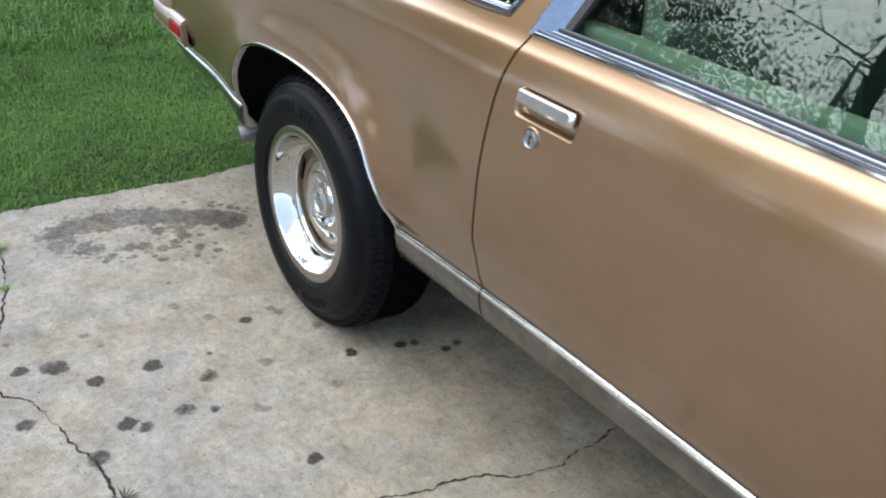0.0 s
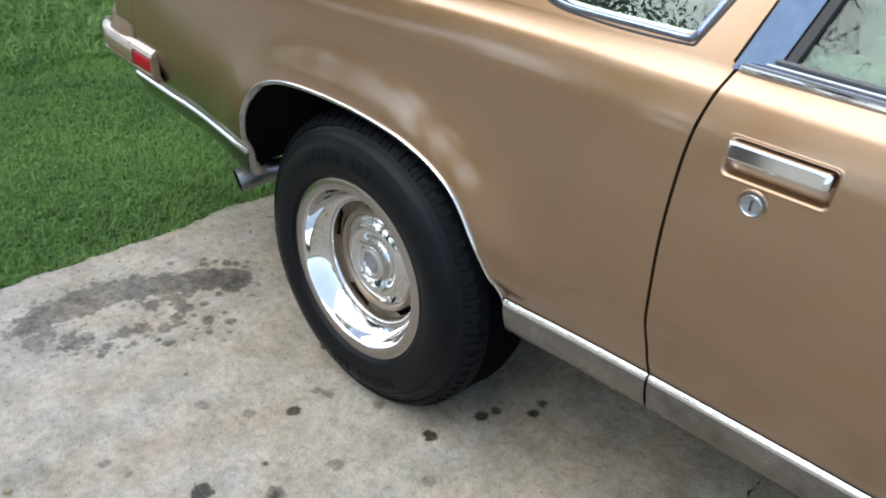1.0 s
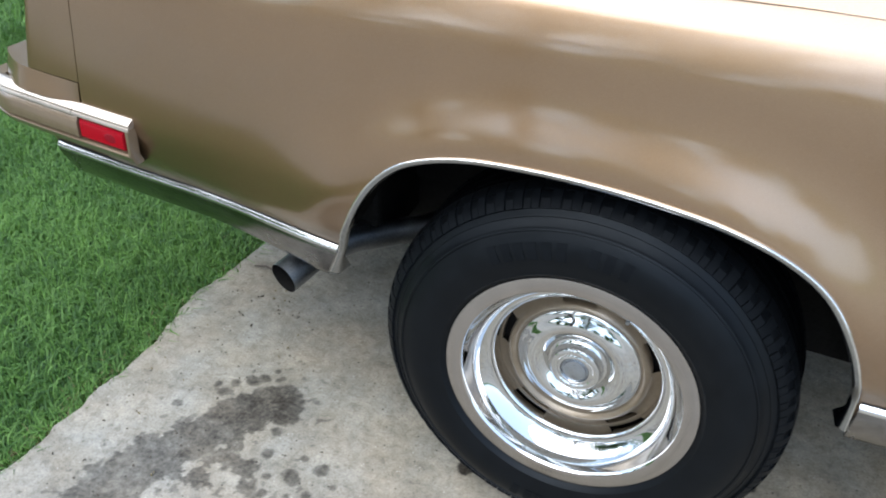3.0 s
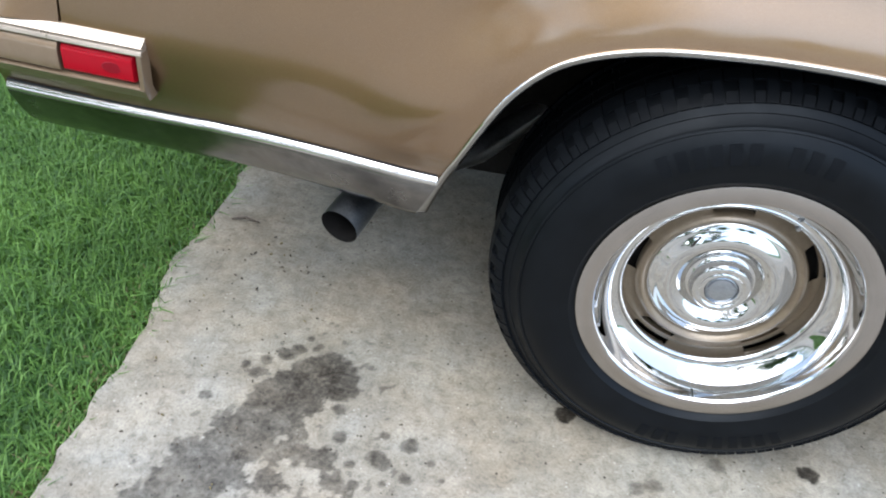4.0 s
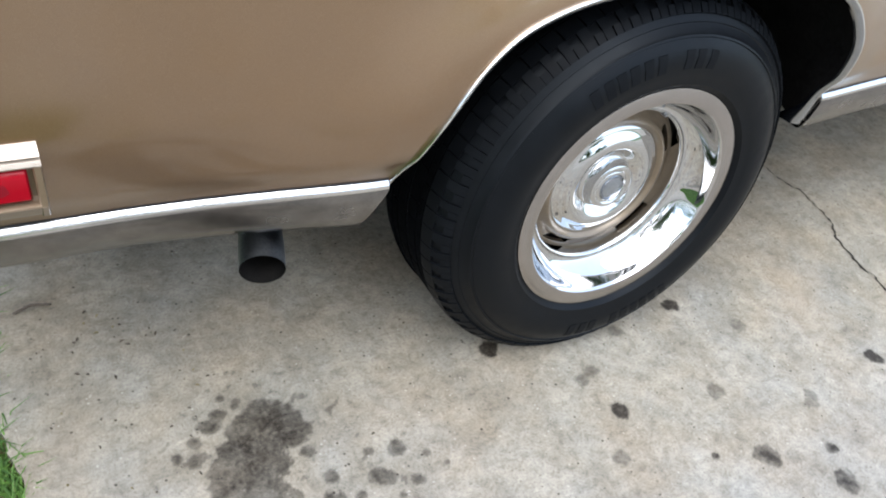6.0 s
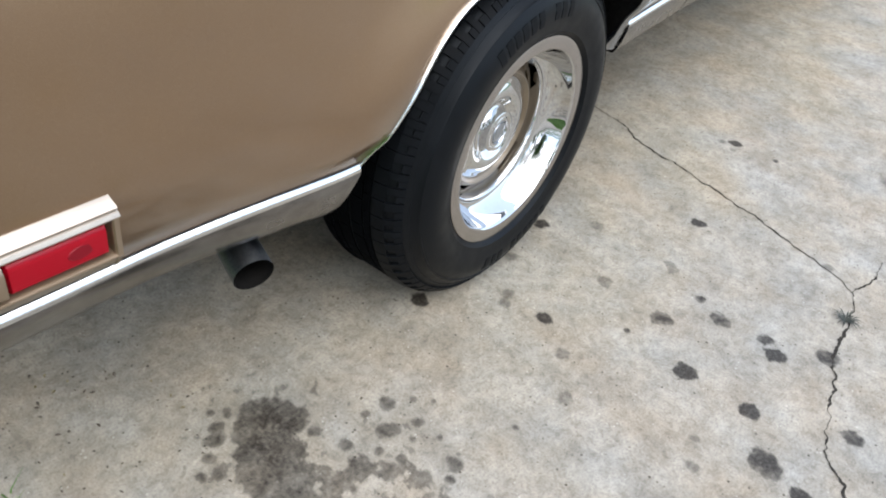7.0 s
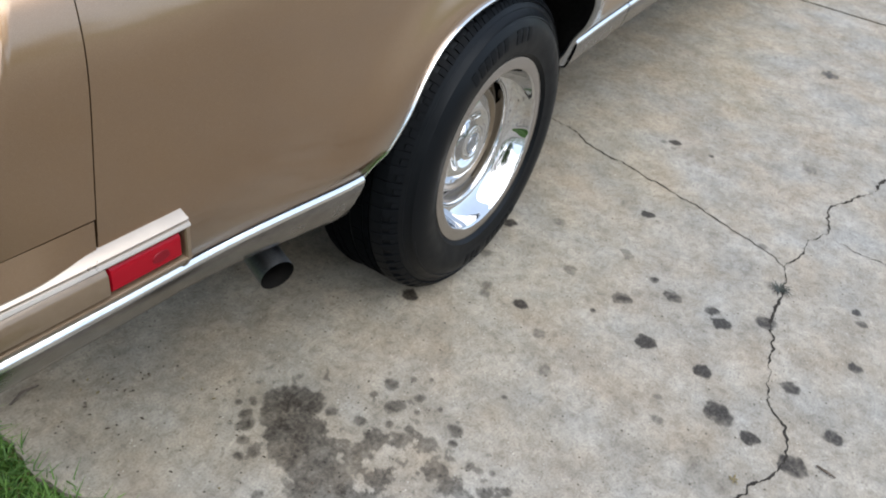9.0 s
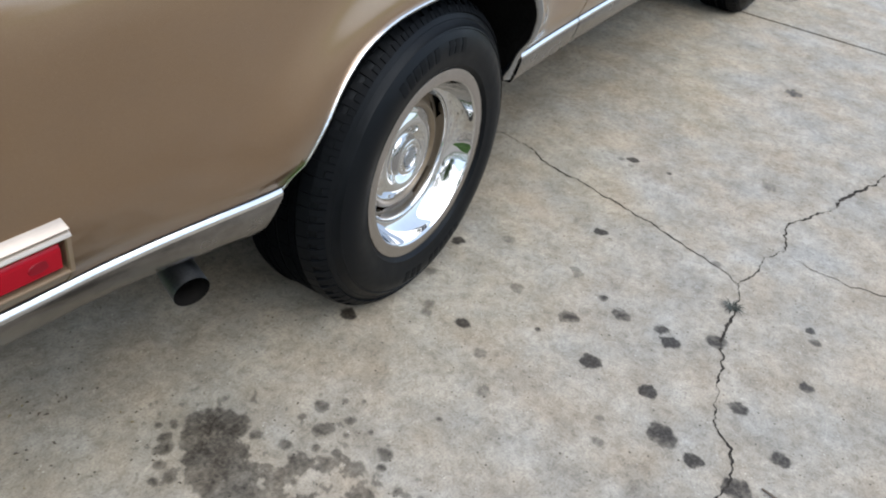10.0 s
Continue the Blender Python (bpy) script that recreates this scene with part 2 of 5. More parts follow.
VINYL_PALE = grained("pale_vinyl", (0.22, 0.25, 0.225), (0.29, 0.32, 0.285), 14.0, 0.5, 0.0, 0.3, 0.001)
VINYL_SEAT = grained("dull_green_vinyl", (0.060, 0.072, 0.062), (0.095, 0.110, 0.095), 14.0, 0.5, 0.0, 0.3, 0.001)
VINYL_TAN = grained("tan_vinyl", (0.20, 0.135, 0.08), (0.28, 0.20, 0.125), 14.0, 0.5, 0.0, 0.3, 0.001)
CRACK = grained("crack_dirt", (0.012, 0.011, 0.010), (0.050, 0.045, 0.040), 60.0, 0.95)
SOIL = grained("lawn_soil", (0.028, 0.060, 0.018), (0.058, 0.115, 0.036), 2.2, 0.95, 0.0, 0.6, 0.02)
GRASS = leaf_material("grass_blades", (0.016, 0.058, 0.008), (0.158, 0.290, 0.055), 5.0)
LEAVES = leaf_material("tree_leaves", (0.020, 0.050, 0.010), (0.070, 0.135, 0.030), 1.1)
DRYGRASS = leaf_material("dry_grass", (0.13, 0.10, 0.045), (0.28, 0.23, 0.12), 4.0)
BARK = grained("bark", (0.045, 0.034, 0.024), (0.13, 0.10, 0.075), 7.0, 0.9, 0.0, 0.8, 0.02)
GLASS = glass_material("green_tinted_glass", (0.62, 0.78, 0.70))
RED = material("red_lens", (0.25, 0.002, 0.009), 0.16, 0.0, 0.0, 0.04, 0.2)
REDBULB = material("dark_lens_core", (0.16, 0.003, 0.009), 0.4, 0.0, 0.0, 0.04, 0.2)

for dull in (SOOT, BLACK, CRACK):
    bsdf(dull).inputs["Specular IOR Level"].default_value = 0.06
    bsdf(dull).inputs["IOR"].default_value = 1.15


# ---- mesh helpers ----
def part(name, data, mat, parent=None, label=""):
    """Links a mesh or bmesh as one object under a thing or a part."""
    if isinstance(data, bmesh.types.BMesh):
        me = bpy.data.meshes.new(name)
        data.normal_update()
        data.to_mesh(me)
        data.free()
    else:
        me = data
    if not me.materials:
        me.materials.append(mat)
    ob = new(name, me)
    ob.parent = parent
    if label:
        ob["label"] = label
    return ob


def smooth(bm, degrees=40):
    for f in bm.faces:
        f.smooth = True
    for e in bm.edges:
        if len(e.link_faces) == 2 and e.calc_face_angle(0.0) > radians(degrees):
            e.smooth = False
    return bm


def sheet(rows, close_u=False, close_v=False, bm=None):
    """A skin over rows of points."""
    bm = bm or bmesh.new()
    vs = [[bm.verts.new(tuple(map(float, p))) for p in row] for row in rows]
    n, m = len(vs), len(vs[0])
    for i in range(n if close_v else n - 1):
        for j in range(m if close_u else m - 1):
            a, b, c, d = vs[i][j], vs[i][(j + 1) % m], vs[(i + 1) % n][(j + 1) % m], vs[(i + 1) % n][j]
            bm.faces.new((a, b, c, d))
    return bm


def finish(bm, degrees=40, weld=0.0002):
    bmesh.ops.remove_doubles(bm, verts=bm.verts, dist=weld)
    bmesh.ops.recalc_face_normals(bm, faces=bm.faces)
    return smooth(bm, degrees)


def box(bm, lo, hi, bevel=0.0):
    m = Matrix.Translation([(a + b) / 2 for a, b in zip(lo, hi)]) @ Matrix.Diagonal([*(b - a for a, b in zip(lo, hi)), 1])
    made = bmesh.ops.create_cube(bm, size=1.0, matrix=m)["verts"]
    if bevel:
        edges = list({e for v in made for e in v.link_edges})
        bmesh.ops.bevel(bm, geom=edges, offset=bevel, segments=2, affect="EDGES", profile=0.5)
    return bm


def revolve(profile, n=96, bm=None, a0=0.0, a1=360.0):
    """Turns (radius, y) points about the y axis."""
    full = abs(a1 - a0) >= 359.9
    steps = n if full else n + 1
    rows = []
    for k in range(steps):
        a = radians(a0 + (a1 - a0) * k / n)
        rows.append([(r * math.cos(a), y, r * math.sin(a)) for r, y in profile])
    return sheet(rows, close_v=full, bm=bm)


def tube(points, radii, n=14, bm=None, caps=True):
    """A round tapered tube along points."""
    bm = bm or bmesh.new()
    pts = [Vector(p) for p in points]
    rows = []
    side = None
    for i, p in enumerate(pts):
        d = (pts[min(i + 1, len(pts) - 1)] - pts[max(i - 1, 0)]).normalized()
        ref = side or (Vector((0, 0, 1)) if abs(d.z) < 0.9 else Vector((1, 0, 0)))
        u = (ref - d * ref.dot(d)).normalized()
        side = u
        w = d.cross(u)
        r = radii[i] if isinstance(radii, (list, tuple)) else radii
        rows.append([p + r * (math.cos(2 * math.pi * k / n) * u + math.sin(2 * math.pi * k / n) * w) for k in range(n)])
    sheet(rows, close_u=True, bm=bm)
    if caps:
        bm.verts.ensure_lookup_table()
        for ring in ((rows[0], rows[-1]) if caps is True else (rows[-1],)):
            bm.faces.new([bm.verts.new(p) for p in ring])
    return bm


def spline(points, n):
    """n points evenly spaced along a smooth curve through the points."""
    p = np.array(points, float)
    q = np.vstack([2 * p[0] - p[1], p, 2 * p[-1] - p[-2]])
    out = []
    for i in range(1, len(q) - 2):
        for t in np.linspace(0, 1, 24, endpoint=False):
            a, b, c, d = q[i - 1], q[i], q[i + 1], q[i + 2]
            out.append(0.5 * (2 * b + (c - a) * t + (2 * a - 5 * b + 4 * c - d) * t * t + (3 * b - a - 3 * c + d) * t ** 3))
    out.append(p[-1])
    return even(out, n)


def even(points, n):
    p = np.array(points, float)
    s = np.concatenate([[0], np.cumsum(np.linalg.norm(np.diff(p, axis=0), axis=1))])
    u = np.linspace(0, s[-1], n)
    return np.stack([np.interp(u, s, p[:, k]) for k in range(p.shape[1])], 1)


def curve(xs, ys, v):
    """A smooth graph through (xs, ys), read at v."""
    xs, ys, v = np.array(xs, float), np.array(ys, float), np.asarray(v, float)
    m = np.gradient(ys, xs)
    i = np.clip(np.searchsorted(xs, v) - 1, 0, len(xs) - 2)
    h = xs[i + 1] - xs[i]
    t = np.clip((v - xs[i]) / h, 0, 1)
    return ((2 * t ** 3 - 3 * t ** 2 + 1) * ys[i] + (t ** 3 - 2 * t ** 2 + t) * h * m[i] + (-2 * t ** 3 + 3 * t ** 2) * ys[i + 1] + (t ** 3 - t ** 2) * h * m[i + 1])


def step(a, b, v):
    t = np.clip((np.asarray(v, float) - a) / (b - a), 0, 1)
    return t * t * (3 - 2 * t)


def noise2(x, y, scale, seed=0.0):
    return noise.noise(Vector((x * scale + seed, y * scale - seed, seed * 1.7)))


# ---- ground ----
SLAB_END = -0.945
CENTRE = 0.86          # the car's middle line
AXLE_F = 2.82          # front axle, the rear one is at 0
AXLE_Z = 0.3315


def edge_shift(y):
    """How far the worn end of the slab wanders."""
    return 0.018 * noise2(y, 0.3, 5.0, 2.0) + 0.012 * noise2(y, 0.1, 17.0, 5.0) + 0.0045 * noise2(y, 0.7, 44.0, 3.0) + 0.12 * float(step(-0.60, -0.80, y)) + 0.16 * float(step(-0.85, -1.3, y)) - 0.020 * math.exp(-((y - 0.25) / 0.16) ** 2)


DRIPS_DARK = [(0.53, -0.30, 0.019), (0.04, -0.495, 0.023), (0.225, -0.615, 0.021), (-0.035, -0.215, 0.016), (-0.085, -0.775, 0.018), (0.04, -0.63, 0.021),
              (0.50, -0.87, 0.012), (0.23, -0.035, 0.018), (0.26, 0.10, 0.017), (-0.18, 0.0, 0.019), (0.985, -0.33, 0.008), (0.98, -0.21, 0.019), (0.06, -0.355, 0.007)]
DRIPS_MID = [(0.145, -0.39, 0.024), (0.24, -0.485, 0.02), (-0.06, -0.70, 0.031), (0.30, -0.70, 0.024), (0.27, -0.425, 0.014), (0.335, 0.20, 0.014), (0.33, 0.24, 0.012),
             (0.27, 0.14, 0.012), (0.035, -0.915, 0.021), (0.12, -0.805, 0.021), (0.46, -0.89, 0.013), (0.285, -0.91, 0.018), (0.255, -0.585, 0.018), (1.96, -0.48, 0.032), (-0.10, -0.865, 0.028)]
DRIPS_FAINT = [(0.325, -0.13, 0.016), (0.16, -0.245, 0.017), (-0.095, -0.29, 0.016), (-0.19, -0.36, 0.017), (-0.06, -0.13, 0.014), (-0.03, -0.12, 0.015), (0.075, -0.05, 0.013),
               (-0.16, -0.605, 0.014), (0.315, -0.335, 0.012), (1.14, -0.60, 0.024), (0.61, -0.60, 0.014), (0.96, -0.18, 0.012), (0.94, -0.22, 0.010), (-0.10, -0.58, 0.010), (0.33, -0.32, 0.013)]
DRIPS_BLOT = [(-0.421, -0.124, 0.015), (-0.415, -0.191, 0.011), (-0.470, -0.163, 0.016), (-0.455, -0.17, 0.011), (-0.535, -0.132, 0.014), (-0.553, -0.079, 0.012), (-0.441, -0.290, 0.014),
              (-0.493, -0.220, 0.010), (-0.398, -0.104, 0.005), (-0.467, -0.114, 0.008), (-0.381, -0.152, 0.006), (-0.359, -0.181, 0.005), (-0.449, -0.208, 0.007), (-0.414, -0.239, 0.006),
              (-0.493, -0.358, 0.010), (-0.470, -0.306, 0.009), (-0.663, 0.042, 0.016), (-0.679, 0.023, 0.017), (-0.647, 0.073, 0.008), (-0.630, 0.049, 0.007), (-0.708, 0.004, 0.012),
              (-0.713, -0.032, 0.014), (-0.738, -0.016, 0.009), (-0.302, -0.322, 0.006), (-0.506, -0.184, 0.008), (-0.78, -0.10, 0.010), (-0.50, -0.44, 0.010), (-0.48, -0.40, 0.007)]
BLOT = [(-0.590, -0.008, 0.056, 0.0), (-0.562, -0.030, 0.034, 0.004), (-0.612, -0.022, 0.052, 0.002), (-0.638, -0.06, 0.058, 0.006), (-0.660, -0.11, 0.060, 0.009), (-0.69, -0.17, 0.066, 0.012), (-0.725, -0.24, 0.066, 0.014),
        (-0.745, -0.31, 0.070, 0.015), (-0.755, -0.38, 0.074, 0.016), (-0.75, -0.45, 0.065, 0.018), (-0.73, -0.52, 0.055, 0.022), (-0.56, -0.19, 0.024, 0.020), (-0.515, -0.225, 0.022, 0.016),
        (-0.505, -0.27, 0.018, 0.016), (-0.54, -0.315, 0.024, 0.020), (-0.548, -0.365, 0.026, 0.018), (-0.53, -0.405, 0.020, 0.018), (-0.605, -0.17, 0.034, 0.020), (-0.63, -0.24, 0.030, 0.026),
        (-0.60, -0.46, 0.040, 0.022), (-0.66, -0.53, 0.045, 0.024)]


def stain_at(x, y):
    wob = 0.010 * noise2(x, y, 45.0, 1.0) + 0.006 * noise2(x, y, 110.0, 3.0)
    s = 0.0
    for drips, strength, sx, sy in ((DRIPS_DARK, 1.40, 0.008, 0.007), (DRIPS_MID, 0.95, 0.008, 0.007), (DRIPS_FAINT, 0.50, 0.008, 0.007), (DRIPS_BLOT, 0.74, 0.0, 0.0)):
        for cx, cy, r in drips:
            dx, dy = x - cx - sx, y - cy - sy
            if abs(dx) < 0.06 and abs(dy) < 0.06:
                d = math.hypot(dx, dy) - r + wob * 0.85 * min(1.0, r / 0.018)
                s = max(s, strength * (1.0 - float(step(-0.0022, 0.0022, d))) * (0.80 + 0.22 * float(step(0.0, -0.6 * r, d)) + 0.45 * noise2(x, y, 75.0, 9.0)))
    if -1.0 < x < -0.36 and -0.75 < y < 0.14:
        rag = noise2(x, y, 30.0, 4.0) + 0.7 * noise2(x, y, 75.0, 6.0) + 0.4 * noise2(x, y, 150.0, 2.0)
        best = 1.0
        for cx, cy, r, loose in BLOT:
            best = min(best, math.hypot(x - cx, y - cy) - r + rag * (0.010 + loose))
        tone = 0.66 + 0.18 * noise2(x, y, 11.0, 8.0) + 0.22 * noise2(x, y, 45.0, 8.0) + 0.24 * noise2(x, y, 130.0, 8.0)
        head = math.hypot(x + 0.600, y + 0.012)
        tone += 0.12 * (1.0 - float(step(0.04, 0.075, head)))
        s = max(s, tone * (1.0 - float(step(-0.004, 0.004, best))))
        drop = noise2(x, y, 52.0, 14.0) + 0.35 * noise2(x, y, 120.0, 4.0)
        if best < 0.085:
            s = max(s, 0.5 * float(step(0.34, 0.42, drop - best * 2.0)))
    return max(0.0, min(1.0, s))


def driveway():
    fx, fy = np.arange(-0.945, 1.06, 0.0038), np.arange(-1.0, 0.35, 0.0038)
    xs = np.concatenate([fx, np.arange(1.06, 2.79, 0.02)])
    xs2 = np.concatenate([[2.783], np.arange(2.85, 7.6, 0.25)])
    ys = np.concatenate([np.arange(-2.6, -1.0, 0.08), fy, np.arange(0.35, 2.7, 0.05)])
    for name, cols, worn in (("driveway_slab", xs[xs <= 2.776], True), ("driveway_slab", xs2, False)):
        nx, ny = len(cols), len(ys)
        gx, gy = np.meshgrid(cols, ys, indexing="ij")
        gz = np.zeros_like(gx)
        shift = np.array([edge_shift(y) for y in ys])
        if worn:
            fall = np.clip(1 - (cols - cols[0]) / 0.35, 0, 1)
            gx = gx + fall[:, None] * shift[None, :]
        stain = np.zeros_like(gx)
        for i in range(nx):
            for j in range(ny):
                x, y = gx[i, j], gy[i, j]
                if worn and x < 2.1 and -1.0 <= y < 0.45:
                    stain[i, j] = stain_at(x, y)
        rim = []
        for i in range(nx):
            for j in range(ny):
                if i in (0, nx - 1) or j in (0, ny - 1):
                    rim.append(i * ny + j)
        verts = np.stack([gx, gy, gz], -1).reshape(-1, 3)
        idx = np.arange(nx * ny).reshape(nx, ny)
        faces = np.stack([idx[:-1, :-1], idx[1:, :-1], idx[1:, 1:], idx[:-1, 1:]], -1).reshape(-1, 4)
        loop = list(idx[:, 0]) + list(idx[-1, 1:]) + list(idx[-2::-1, -1]) + list(idx[0, -2:0:-1])
        low = verts[loop].copy()
        low[:, 2] = -0.10
        base = len(verts)
        verts = np.vstack([verts, low])
        k = np.arange(len(loop))
        skirt = np.stack([np.array(loop), base + k, base + (k + 1) % len(loop), np.array(loop)[(k + 1) % len(loop)]], -1)
        me = bpy.data.meshes.new("driveway_slab")
        me.from_pydata(verts.tolist(), [], np.vstack([faces, skirt]).tolist())
        att = me.attributes.new("stain", "FLOAT", "POINT")
        att.data.foreach_set("value", np.concatenate([stain.reshape(-1), np.zeros(len(loop))]).astype(np.float32))
        me.update()
        tagged(part(name, me, CONCRETE), "pale worn concrete driveway slab with dark oil drips and cracks", "driveway", kind="structure")


driveway()
# pale slabs out of view, added so the car's side reflects something bright
for lo, hi in (((-30.0, -2.58, -0.10), (-0.62, -1.05, -0.004)), ((-30.0, -32.0, -0.10), (7.6, -2.62, -0.006))):
    apron = box(bmesh.new(), lo, hi, 0.006)
    tagged(part("driveway_slab", apron, ADDED_PALE), "unseen pale concrete slab added to brighten the car's reflections", "driveway", kind="structure")

lawn = sheet([[(x, y, -0.035 if abs(x) < 30 and abs(y) < 30 else -0.04) for x in (-2500, -200, -30, -6, -3, 0, 3, 8, 30, 200, 2500)] for y in (-2500, -200, -30, -6, -2, 2, 6, 30, 200, 2500)])
tagged(part("ground", lawn, SOIL), "green lawn ground reaching to the horizon", "lawn", kind="structure")


def crack(points, width, label):
    """A dirt-filled crack, as a ragged ribbon in the slab's face."""
    points = [(x + 0.010, y + 0.009) for x, y in points]
    fine = even(points, max(8, int(240 * sum(math.dist(a, b) for a, b in zip(points, points[1:])))))
    left, right = [], []
    for i, (x, y) in enumerate(fine):
        a, b = fine[max(i - 1, 0)], fine[min(i + 1, len(fine) - 1)]
        d = Vector((b[0] - a[0], b[1] - a[1], 0)).normalized()
        n = Vector((-d.y, d.x, 0))
        off = 0.010 * noise2(x, y, 14.0, 7.0) + 0.007 * noise2(x, y, 45.0, 2.0) + 0.0035 * noise2(x, y, 120.0, 5.0)
        w = width * max(0.14, 0.62 + 1.0 * noise2(x, y, 9.0, 11.0) + 0.8 * noise2(x, y, 55.0, 12.0) + 0.5 * noise2(x, y, 150.0, 4.0)) * min(1.0, 0.3 + 4.0 * min(i, len(fine) - 1 - i) / len(fine))
        c = Vector((x, y, 0.0012)) + n * off
        left.append(c + n * w / 2)
        right.append(c - n * w / 2)
    tagged(part("crack", sheet([left, right]), CRACK), label, "crack", kind="structure")


crack([(-0.80, -0.69), (-0.68, -0.70), (-0.47, -0.73), (-0.31, -0.775), (-0.236, -0.806), (-0.188, -0.823), (-0.146, -0.844), (-0.09, -0.849), (-0.01, -0.825), (0.03, -0.785), (0.09, -0.77), (0.24, -0.73), (0.32, -0.71), (0.44, -0.70), (0.57, -0.68)], 0.0070, "dirt-filled crack across the concrete driveway")
crack([(0.57, -0.68), (0.63, -0.70), (0.71, -0.70), (0.82, -0.73), (0.94, -0.70), (1.16, -0.80), (1.24, -0.80), (1.40, -0.87), (1.52, -0.89), (2.0, -1.05)], 0.0085, "jagged crack across the concrete driveway")
crack([(0.56, -0.675), (0.61, -0.56), (0.64, -0.48), (0.68, -0.37), (0.71, -0.21), (0.74, -0.12), (0.76, 0.0), (0.81, 0.06), (0.83, 0.17), (0.82, 0.22), (0.81, 0.29), (0.80, 0.38), (0.79, 0.9)], 0.006, "thin crack running under the car")
crack([(0.79, -0.74), (0.77, -0.82), (0.76, -0.90), (0.80, -1.1)], 0.0026, "hairline crack in the concrete")
crack([(3.0, 0.05), (3.08, -0.03), (3.13, -0.16), (3.42, -0.29), (3.7, -0.5)], 0.008, "jagged crack in the far slab")


# ---- the car's skin ----
ARCH = spline([(-0.460, 0.385), (-0.439, 0.432), (-0.402, 0.524), (-0.361, 0.609), (-0.316, 0.662), (-0.266, 0.691), (-0.192, 0.711), (-0.09, 0.720), (0.0, 0.721), (0.09, 0.717),
               (0.173, 0.708), (0.249, 0.687), (0.310, 0.652), (0.355, 0.597), (0.384, 0.533), (0.401, 0.465), (0.4085, 0.386)], 97)


def crease_z(x):
    return curve([-1.3, -0.9, -0.4, 0.0, 0.4, 0.8, 4.0], [0.900, 0.907, 0.924, 0.940, 0.950, 0.953, 0.953], x)


def tuck(x):
    """How far the tail's lower edge is drawn in, 0 to 1."""
    return step(-0.42, -0.80, x)


def side(x, z):
    """The y of the right-hand flank at (x, z)."""
    x, z = np.asarray(x, float), np.asarray(z, float)
    zz = z + (0.953 - crease_z(x)) * step(0.70, 0.87, z)
    d = curve([0.30, 0.36, 0.42, 0.47, 0.488, 0.500, 0.508, 0.518, 0.53, 0.55, 0.60, 0.65, 0.70, 0.74, 0.80, 0.85, 0.88, 0.90, 0.92, 0.935, 0.944, 0.951, 0.958, 0.972, 0.995, 1.02],
              [-0.024, -0.003, 0.013, 0.0250, 0.0318, 0.0370, 0.0398, 0.0408, 0.0414, 0.0424, 0.0447, 0.0457, 0.0457, 0.0457, 0.0457, 0.0445, 0.0422, 0.0392, 0.0336, 0.0284, 0.0248, 0.0210, 0.0150, 0.005, -0.0065, -0.020], zz)
    d = d + 0.018 * step(0.42, 0.70, x) * step(0.505, 0.60, z) * step(0.94, 0.70, z)     # the door swells past the wheel's haunch
    d = d - 0.022 * (np.clip(-0.45 - x, 0, None) / 0.6) ** 2 - 0.05 * (np.clip(x - 2.7, 0, None) / 0.9) ** 2
    d = d - 0.0295 * tuck(x) * step(0.60, 0.46, z)
    for cx in (0.0, AXLE_F):
        oval = (np.abs((x - cx + 0.026) / 0.434) ** 2.5 + (np.clip(z - 0.36, 0, None) / 0.361) ** 2.5) ** 0.4
        d = d + (0.028 + 0.008 * step(0.0, 0.30, x - cx)) * np.exp(-(np.clip(oval - 1.0, 0, None) * 0.39 / 0.075) ** 2) * step(0.43, 0.60, z)
    return -d


def flank(points):
    """(x, z) points laid on the flank."""
    p = np.asarray(points, float)
    return np.stack([p[..., 0], side(p[..., 0], p[..., 1]), p[..., 1]], -1)


def other_side(bm):
    """Mirrors a bmesh to the car's other flank."""
    out = bm.copy()
    for v in out.verts:
        v.co.y = 2 * CENTRE - v.co.y
    bmesh.ops.reverse_faces(out, faces=out.faces)
    return out


def both(name, bm, mat, parent, label=""):
    twin = other_side(bm)
    a = part(name, bm, mat, parent, label)
    b = part(name, twin, mat, parent, label)
    return a, b


def gap_x(z):
    """The shut line between door and quarter panel."""
    return curve([0.36, 0.47, 0.52, 0.58, 0.65, 0.75, 0.82, 0.88, 0.92, 0.955, 0.98, 1.0], [0.721, 0.718, 0.715, 0.711, 0.708, 0.706, 0.707, 0.710, 0.716, 0.725, 0.734, 0.742], z)


def cut_x(z):
    """The joint between quarter panel and tail end cap."""
    return curve([0.40, 0.60, 0.75, 0.87, 0.95], [-0.966, -0.955, -0.940, -0.927, -0.915], z)


car = new("car")
car.location = (AXLE_F / 2, CENTRE, 0)
tagged(car, "tan metallic two-door coupe with chrome trim parked on concrete", "car")
bpy.context.view_layer.update()


class Shift:
    """Children of the car are modelled in the world; this undoes the car's own place."""
    inverse = car.matrix_world.inverted()


def fix(obs):
    for ob in obs if isinstance(obs, (tuple, list)) else (obs,):
        ob.matrix_parent_inverse = Shift.inverse
    return obs


TOP = 0.90


